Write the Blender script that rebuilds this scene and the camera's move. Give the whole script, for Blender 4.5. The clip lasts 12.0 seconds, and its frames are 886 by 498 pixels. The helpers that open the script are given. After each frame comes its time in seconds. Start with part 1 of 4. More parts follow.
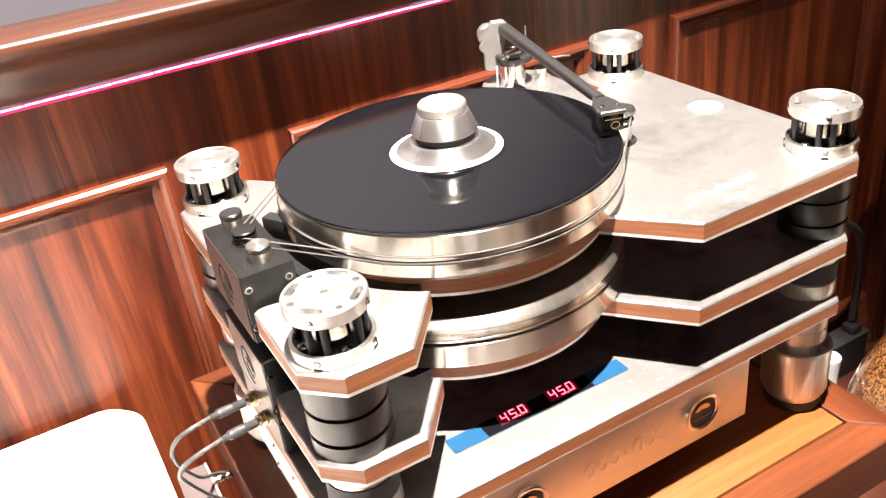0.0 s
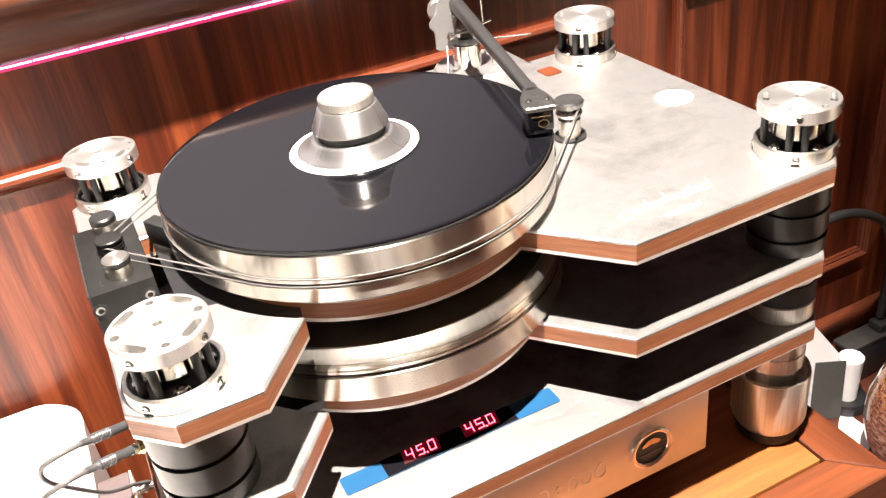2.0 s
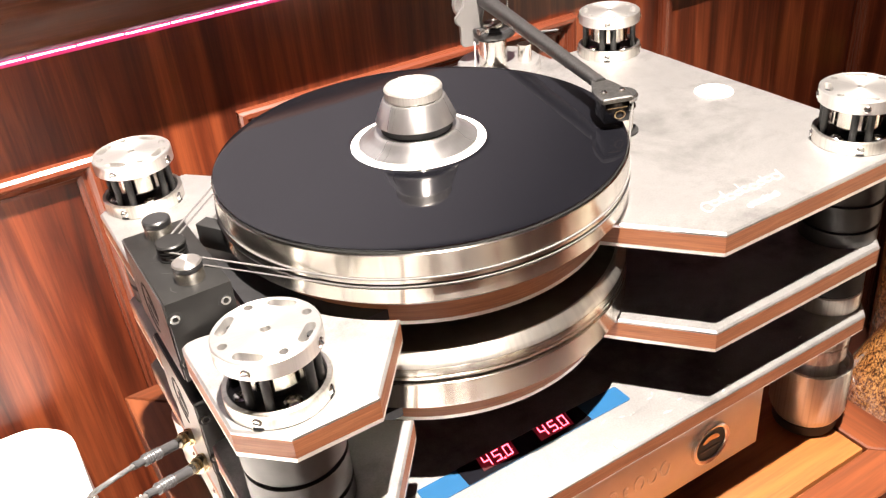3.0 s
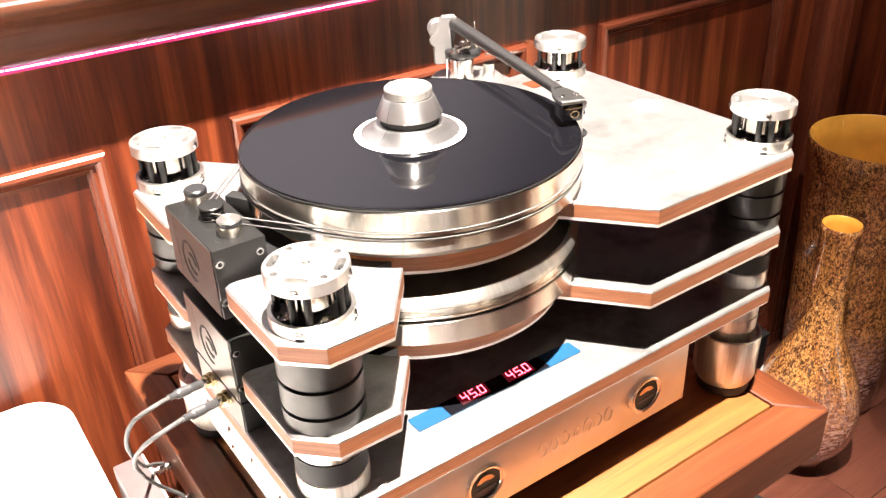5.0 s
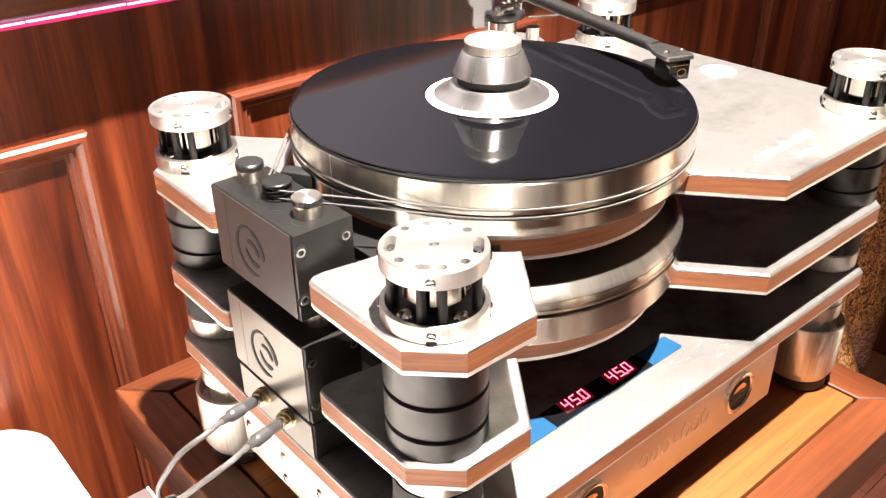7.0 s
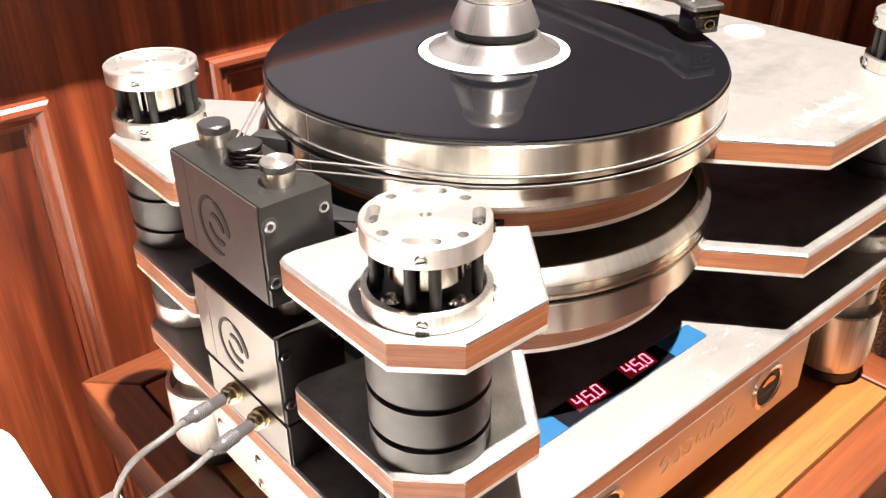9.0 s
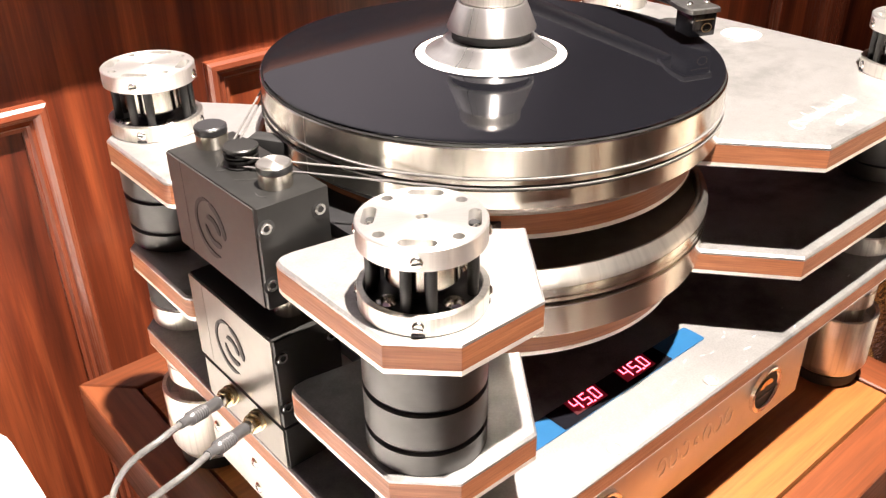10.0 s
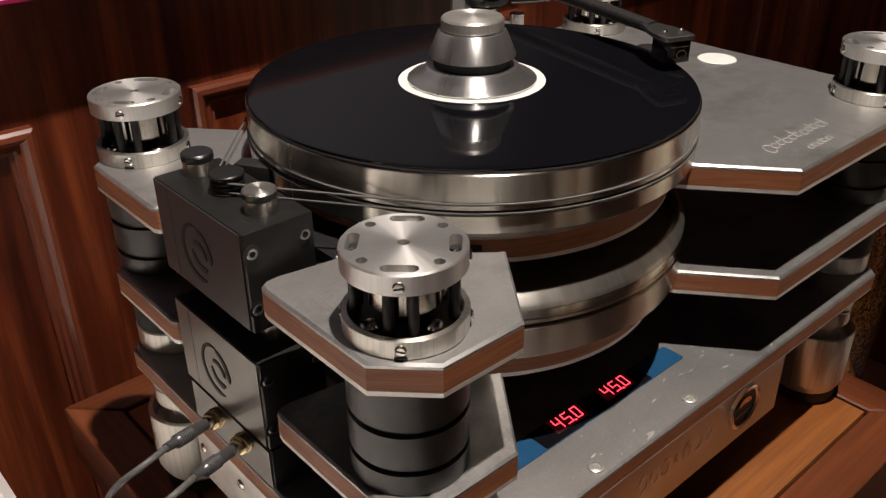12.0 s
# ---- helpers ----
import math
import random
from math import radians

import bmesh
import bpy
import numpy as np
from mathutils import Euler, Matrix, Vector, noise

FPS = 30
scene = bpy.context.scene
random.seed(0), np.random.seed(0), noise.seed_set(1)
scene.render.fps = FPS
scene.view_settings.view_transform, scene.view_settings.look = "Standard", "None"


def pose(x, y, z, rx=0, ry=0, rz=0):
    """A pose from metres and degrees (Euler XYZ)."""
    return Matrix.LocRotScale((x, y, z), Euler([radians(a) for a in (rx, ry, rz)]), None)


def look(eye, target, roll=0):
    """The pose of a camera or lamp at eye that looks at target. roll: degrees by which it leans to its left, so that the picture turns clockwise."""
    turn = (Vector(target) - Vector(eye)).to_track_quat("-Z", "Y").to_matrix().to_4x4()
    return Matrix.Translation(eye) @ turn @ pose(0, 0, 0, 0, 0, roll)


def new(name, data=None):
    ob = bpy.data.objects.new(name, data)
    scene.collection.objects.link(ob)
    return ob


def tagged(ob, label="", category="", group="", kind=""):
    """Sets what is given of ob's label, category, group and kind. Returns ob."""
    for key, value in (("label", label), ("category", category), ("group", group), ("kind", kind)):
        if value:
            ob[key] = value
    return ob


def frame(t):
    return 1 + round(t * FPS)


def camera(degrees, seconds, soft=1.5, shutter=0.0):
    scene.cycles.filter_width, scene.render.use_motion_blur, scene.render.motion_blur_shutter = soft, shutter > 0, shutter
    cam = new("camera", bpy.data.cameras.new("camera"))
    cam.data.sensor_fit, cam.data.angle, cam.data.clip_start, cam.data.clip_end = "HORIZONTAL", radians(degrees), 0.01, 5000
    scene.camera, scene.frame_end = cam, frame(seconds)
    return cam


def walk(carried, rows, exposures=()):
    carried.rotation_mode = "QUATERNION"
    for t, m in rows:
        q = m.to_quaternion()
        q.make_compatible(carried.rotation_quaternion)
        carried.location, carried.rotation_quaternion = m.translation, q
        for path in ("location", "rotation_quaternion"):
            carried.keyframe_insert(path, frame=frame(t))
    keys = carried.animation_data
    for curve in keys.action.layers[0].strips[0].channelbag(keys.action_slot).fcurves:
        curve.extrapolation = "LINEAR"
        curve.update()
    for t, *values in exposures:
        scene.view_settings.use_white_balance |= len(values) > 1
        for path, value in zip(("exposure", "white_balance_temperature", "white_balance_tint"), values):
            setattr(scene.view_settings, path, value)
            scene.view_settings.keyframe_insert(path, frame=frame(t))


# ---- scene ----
cam = camera(53.93, 12.0, 1.34)
PATH = [
    (0, (-0.3776, -0.619, 1.237), (0.3883, 0.9373, 0.2413), -7.15),
    (0.5, (-0.3323, -0.611, 1.2304), (0.3759, 0.9766, 0.2414), -7.27),
    (1, (-0.2957, -0.5988, 1.2204), (0.3309, 1.0062, 0.2049), -7.80),
    (1.5, (-0.2269, -0.5896, 1.2183), (0.3786, 1.0002, 0.1667), -8.79),
    (2, (-0.2297, -0.5841, 1.2107), (0.4021, 0.9933, 0.1559), -8.09),
    (2.5, (-0.2605, -0.5651, 1.2101), (0.3946, 0.9994, 0.1503), -7.98),
    (3, (-0.3259, -0.5117, 1.2014), (0.4882, 0.9797, 0.1463), -5.85),
    (3.2, (-0.3583, -0.4896, 1.1941), (0.5316, 0.9633, 0.1467), -4.90),
    (4.8, (-0.4434, -0.5852, 1.2173), (0.5552, 0.8417, 0.234), -2.44),
    (5, (-0.4401, -0.6081, 1.2236), (0.5344, 0.8337, 0.238), -2.39),
    (5.5, (-0.4493, -0.6363, 1.2223), (0.4764, 0.8485, 0.2536), -3.46),
    (6, (-0.4586, -0.5593, 1.2109), (0.4993, 0.9068, 0.245), -4.00),
    (6.5, (-0.4672, -0.4835, 1.1738), (0.605, 0.884, 0.1835), -2.51),
    (7, (-0.4919, -0.4453, 1.1563), (0.6395, 0.8761, 0.1695), -0.56),
    (7.2, (-0.4941, -0.4398, 1.1566), (0.6399, 0.8817, 0.1728), -0.27),
    (8.8, (-0.4478, -0.4022, 1.1139), (0.6754, 0.9032, 0.0968), -0.68),
    (9, (-0.4476, -0.3984, 1.112), (0.6726, 0.9122, 0.0984), -0.60),
    (9.5, (-0.4438, -0.3851, 1.1064), (0.6704, 0.9371, 0.1013), -0.61),
    (10, (-0.4469, -0.3996, 1.1109), (0.6784, 0.9133, 0.1059), -0.56),
    (10.5, (-0.4504, -0.4027, 1.1149), (0.6888, 0.9011, 0.1137), -0.20),
    (11, (-0.4514, -0.4072, 1.1181), (0.7015, 0.897, 0.1333), -0.12),
    (11.5, (-0.4508, -0.407, 1.1162), (0.707, 0.8971, 0.137), -0.23),
    (12, (-0.4504, -0.4069, 1.119), (0.7125, 0.8999, 0.1496), -0.36),
]
EXPOSURES = [(0.0, 1.93), (0.5, 2.0), (1.0, 2.13), (1.5, 1.93), (2.0, 1.90), (3.0, 1.83), (5.0, 2.28), (5.5, 2.38), (6.0, 2.22), (7.0, 1.93), (9.0, 1.90), (9.5, 1.92), (10.0, 1.90), (10.5, 1.22), (11.0, 0.72), (11.5, -0.14), (12.0, -0.56)]
walk(cam, [(t, look(eye, target, roll)) for t, eye, target, roll in PATH], EXPOSURES)

# ---- light ----
world = bpy.data.worlds.new("world")
scene.world = world
world.use_nodes = True
world.node_tree.nodes["Background"].inputs[0].default_value = (0.9, 0.85, 0.8, 1)
world.node_tree.nodes["Background"].inputs[1].default_value = 0.003


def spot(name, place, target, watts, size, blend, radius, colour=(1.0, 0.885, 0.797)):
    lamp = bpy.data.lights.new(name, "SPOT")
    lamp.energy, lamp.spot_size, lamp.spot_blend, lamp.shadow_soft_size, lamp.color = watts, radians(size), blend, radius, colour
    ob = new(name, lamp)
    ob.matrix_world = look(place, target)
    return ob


spot("ceiling_spot_main", (-0.124, -0.395, 2.70), (-0.18, -0.09, 0.6), 305, 60, 0.6, 0.022)
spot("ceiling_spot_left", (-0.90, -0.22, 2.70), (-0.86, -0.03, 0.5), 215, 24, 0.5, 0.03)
# unseen fill lamp, added to brighten the vases and the wall behind
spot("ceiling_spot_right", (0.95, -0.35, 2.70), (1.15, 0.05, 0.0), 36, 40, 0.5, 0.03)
# unseen washers, added so the platters have bright wall patches to reflect
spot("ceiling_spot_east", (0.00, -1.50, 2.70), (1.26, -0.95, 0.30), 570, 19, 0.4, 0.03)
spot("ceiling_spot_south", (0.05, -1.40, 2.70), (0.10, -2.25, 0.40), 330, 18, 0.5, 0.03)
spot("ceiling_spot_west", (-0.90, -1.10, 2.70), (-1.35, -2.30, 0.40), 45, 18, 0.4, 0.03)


# ---- materials ----
def node_mat(name):
    m = bpy.data.materials.new(name)
    m.use_nodes = True
    nt = m.node_tree
    return m, nt, nt.nodes["Principled BSDF"]


def coords(nt, scale=(1, 1, 1), kind="Object", rot=(0, 0, 0)):
    tc, mp = nt.nodes.new("ShaderNodeTexCoord"), nt.nodes.new("ShaderNodeMapping")
    mp.inputs["Scale"].default_value = scale
    mp.inputs["Rotation"].default_value = rot
    nt.links.new(tc.outputs[kind], mp.inputs["Vector"])
    return mp.outputs["Vector"]


def noise_tex(nt, vec, scale, detail=4.0, rough=0.55, distort=0.0):
    n = nt.nodes.new("ShaderNodeTexNoise")
    n.inputs["Scale"].default_value, n.inputs["Detail"].default_value = scale, detail
    n.inputs["Roughness"].default_value, n.inputs["Distortion"].default_value = rough, distort
    nt.links.new(vec, n.inputs["Vector"])
    return n.outputs["Fac"]


def ramp(nt, fac, *stops):
    r = nt.nodes.new("ShaderNodeValToRGB")
    els = r.color_ramp.elements
    while len(els) < len(stops):
        els.new(0.5)
    for e, (p, c) in zip(els, stops):
        e.position, e.color = p, (*c, 1) if len(c) == 3 else c
    nt.links.new(fac, r.inputs["Fac"])
    return r.outputs["Color"]


def grey(v):
    return (v, v, v)


def mixed(nt, fac, a, b, mode="MIX"):
    x = nt.nodes.new("ShaderNodeMix")
    x.data_type, x.blend_type = "RGBA", mode
    for sock, v in ((x.inputs["Factor"], fac), (x.inputs["A"], a), (x.inputs["B"], b)):
        if isinstance(v, (int, float)):
            sock.default_value = v
        elif isinstance(v, tuple):
            sock.default_value = (*v, 1) if len(v) == 3 else v
        else:
            nt.links.new(v, sock)
    return x.outputs["Result"]


def bump(nt, bsdf, height, strength, distance):
    b = nt.nodes.new("ShaderNodeBump")
    b.inputs["Strength"].default_value, b.inputs["Distance"].default_value = strength, distance
    nt.links.new(height, b.inputs["Height"])
    nt.links.new(b.outputs["Normal"], bsdf.inputs["Normal"])


def plain(name, colour, rough=0.5, metal=0.0, vary=0.12, scale=60.0, coat=0.0, fine=150.0, relief=0.0):
    m, nt, p = node_mat(name)
    v = coords(nt)
    a = noise_tex(nt, v, scale, 5)
    lo, hi = tuple(c * (1 - vary) for c in colour), tuple(min(1, c * (1 + vary)) for c in colour)
    nt.links.new(ramp(nt, a, (0.3, lo), (0.7, hi)), p.inputs["Base Color"])
    b = noise_tex(nt, v, fine, 3)
    nt.links.new(ramp(nt, b, (0.25, grey(max(0.02, rough * 0.92))), (0.75, grey(min(1, rough * 1.08)))), p.inputs["Roughness"])
    p.inputs["Metallic"].default_value, p.inputs["Coat Weight"].default_value = metal, coat
    p.inputs["Coat Roughness"].default_value = 0.08
    if relief:
        bump(nt, p, b, 0.3, relief)
    return m


def turned_metal(name, colour, rough, aniso=0.7, metal=1.0, sheen_dark=0.84):
    """Metal turned on a lathe about its own z axis; upright streaks in its colour imitate reflections."""
    m, nt, p = node_mat(name)
    v = coords(nt)
    flat = nt.nodes.new("ShaderNodeVectorMath")
    flat.operation = "NORMALIZE"
    nt.links.new(coords(nt, (1, 1, 0)), flat.inputs[0])
    a, streak = noise_tex(nt, v, 45, 4), noise_tex(nt, flat.outputs["Vector"], 16, 5, 0.6)
    tone = ramp(nt, a, (0.3, tuple(c * 0.9 for c in colour)), (0.7, colour))
    nt.links.new(mixed(nt, 1.0, tone, ramp(nt, streak, (0.36, grey(sheen_dark)), (0.52, grey(1.0))), "MULTIPLY"), p.inputs["Base Color"])
    p.inputs["Metallic"].default_value, p.inputs["Anisotropic"].default_value = metal, aniso
    t = nt.nodes.new("ShaderNodeTangent")
    t.direction_type, t.axis = "RADIAL", "Z"
    nt.links.new(t.outputs["Tangent"], p.inputs["Tangent"])
    p.inputs["Anisotropic Rotation"].default_value = 0.25
    nt.links.new(ramp(nt, streak, (0.3, grey(rough * 1.15)), (0.65, grey(rough * 0.88))), p.inputs["Roughness"])
    return m


def plate_metal(name, colour, rough):
    """Satin sheet with cloudy stains and short rubbed scratches."""
    m, nt, p = node_mat(name)
    v = coords(nt)
    cloud, grain = noise_tex(nt, v, 11, 7, 0.62, 0.25), noise_tex(nt, v, 700, 3, 0.7)
    scratch = noise_tex(nt, coords(nt, (25, 420, 60), rot=(0, 0, 0.5)), 1.0, 3)
    base = ramp(nt, cloud, (0.32, tuple(c * 0.46 for c in colour)), (0.5, colour), (0.68, tuple(min(1, c * 1.28) for c in colour)))
    nt.links.new(mixed(nt, 0.25, base, ramp(nt, grain, (0.35, grey(0.45)), (0.65, grey(0.8))), "OVERLAY"), p.inputs["Base Color"])
    p.inputs["Metallic"].default_value = 0.87
    r = mixed(nt, 0.25, ramp(nt, cloud, (0.3, grey(rough * 1.4)), (0.7, grey(rough * 0.75))), ramp(nt, scratch, (0.3, grey(rough * 0.9)), (0.7, grey(rough * 1.25))))
    nt.links.new(r, p.inputs["Roughness"])
    bump(nt, p, grain, 0.12, 0.0002)
    return m


def wood(name, dark, mid, light, axis="Z", rough=0.3, coat=0.0, band=22.0, fine=260.0, stretch=0.06, relief=0.0003, plies=False):
    """Veneer with long fibres along one axis, in streaks of two widths."""
    m, nt, p = node_mat(name)
    n = "XYZ".index(axis)
    s1, s2 = [1.0] * 3, [1.0] * 3
    s1[n], s2[n] = stretch, stretch * 0.4
    if plies:
        s1, s2 = [0.05, 0.05, 1.0], [0.02, 0.02, 1.0]
    v1, v2 = coords(nt, tuple(s1)), coords(nt, tuple(s2))
    wide, thin = noise_tex(nt, v1, band, 6, 0.6, 0.7), noise_tex(nt, v2, fine, 4, 0.7)
    base = ramp(nt, wide, (0.28, dark), (0.5, mid), (0.72, light))
    streak = ramp(nt, thin, (0.3, grey(0.25)), (0.6, grey(0.62)))
    nt.links.new(mixed(nt, 0.55, base, streak, "OVERLAY"), p.inputs["Base Color"])
    nt.links.new(ramp(nt, thin, (0.3, grey(rough * 1.3)), (0.7, grey(rough * 0.85))), p.inputs["Roughness"])
    p.inputs["Coat Weight"].default_value, p.inputs["Coat Roughness"].default_value = coat, 0.12
    bump(nt, p, thin, 0.25, relief)
    return m


def glow(name, colour, strength):
    m, nt, p = node_mat(name)
    p.inputs["Base Color"].default_value = (*[c * 0.5 for c in colour], 1)
    p.inputs["Emission Color"].default_value = (*colour, 1)
    p.inputs["Emission Strength"].default_value = strength
    return m


def vinyl_mat():
    m, nt, p = node_mat("vinyl")
    p.inputs["Base Color"].default_value = (0.0048, 0.0049, 0.0064, 1)
    v = coords(nt)
    ln = nt.nodes.new("ShaderNodeVectorMath")
    ln.operation = "LENGTH"
    nt.links.new(v, ln.inputs[0])
    bands = nt.nodes.new("ShaderNodeTexNoise")
    bands.noise_dimensions = "1D"
    bands.inputs["Scale"].default_value, bands.inputs["Detail"].default_value = 160, 3
    nt.links.new(ln.outputs["Value"], bands.inputs["W"])
    nt.links.new(ramp(nt, bands.outputs["Fac"], (0.35, grey(0.018)), (0.65, grey(0.045))), p.inputs["Roughness"])
    grooves = nt.nodes.new("ShaderNodeTexNoise")
    grooves.noise_dimensions = "1D"
    grooves.inputs["Scale"].default_value, grooves.inputs["Detail"].default_value = 900, 2
    nt.links.new(ln.outputs["Value"], grooves.inputs["W"])
    bump(nt, p, grooves.outputs["Fac"], 0.03, 0.0002)
    p.inputs["Anisotropic"].default_value, p.inputs["Anisotropic Rotation"].default_value = 0.55, 0.25
    p.inputs["IOR"].default_value = 1.68
    t = nt.nodes.new("ShaderNodeTangent")
    t.direction_type, t.axis = "RADIAL", "Z"
    nt.links.new(t.outputs["Tangent"], p.inputs["Tangent"])
    return m


def vase_mat():
    """Amber glass with streaked brown specks, clearing to rosy at its foot."""
    m, nt, p = node_mat("speckled_glass")
    v = coords(nt, (1, 1, 0.6))
    warp = noise_tex(nt, coords(nt, (1, 1, 0.4)), 14, 4, 0.6, 0.8)
    fine, mid = noise_tex(nt, v, 260, 4, 0.65, 1.4), noise_tex(nt, v, 120, 5, 0.65, 1.2)
    pale = noise_tex(nt, coords(nt, (1, 1, 0.3)), 170, 3, 0.6, 0.6)
    ground = ramp(nt, warp, (0.32, (0.26, 0.095, 0.040)), (0.48, (0.52, 0.235, 0.065)), (0.60, (0.64, 0.32, 0.10)), (0.72, (0.40, 0.17, 0.075)))
    dark = mixed(nt, ramp(nt, fine, (0.46, grey(0.0)), (0.56, grey(0.95))), ground, (0.060, 0.022, 0.012))
    body = mixed(nt, ramp(nt, mid, (0.50, grey(0.0)), (0.60, grey(0.85))), dark, (0.035, 0.014, 0.009))
    body = mixed(nt, ramp(nt, pale, (0.64, grey(0.0)), (0.70, grey(0.8))), body, (0.74, 0.47, 0.22))
    xyz = nt.nodes.new("ShaderNodeSeparateXYZ")
    nt.links.new(coords(nt), xyz.inputs[0])
    low = ramp(nt, xyz.outputs["Z"], (0.09, grey(0.95)), (0.24, grey(0.0)))
    rosy = ramp(nt, noise_tex(nt, coords(nt, (1, 1, 2.5)), 70, 5, 0.65, 1.0), (0.36, (0.10, 0.035, 0.028)), (0.50, (0.27, 0.12, 0.10)), (0.60, (0.58, 0.38, 0.33)))
    nt.links.new(mixed(nt, low, body, rosy), p.inputs["Base Color"])
    nt.links.new(ramp(nt, xyz.outputs["Z"], (0.02, grey(0.45)), (0.20, grey(0.10))), p.inputs["Transmission Weight"])
    p.inputs["Roughness"].default_value = 0.09
    p.inputs["Coat Weight"].default_value, p.inputs["Coat Roughness"].default_value = 1.0, 0.02
    return m


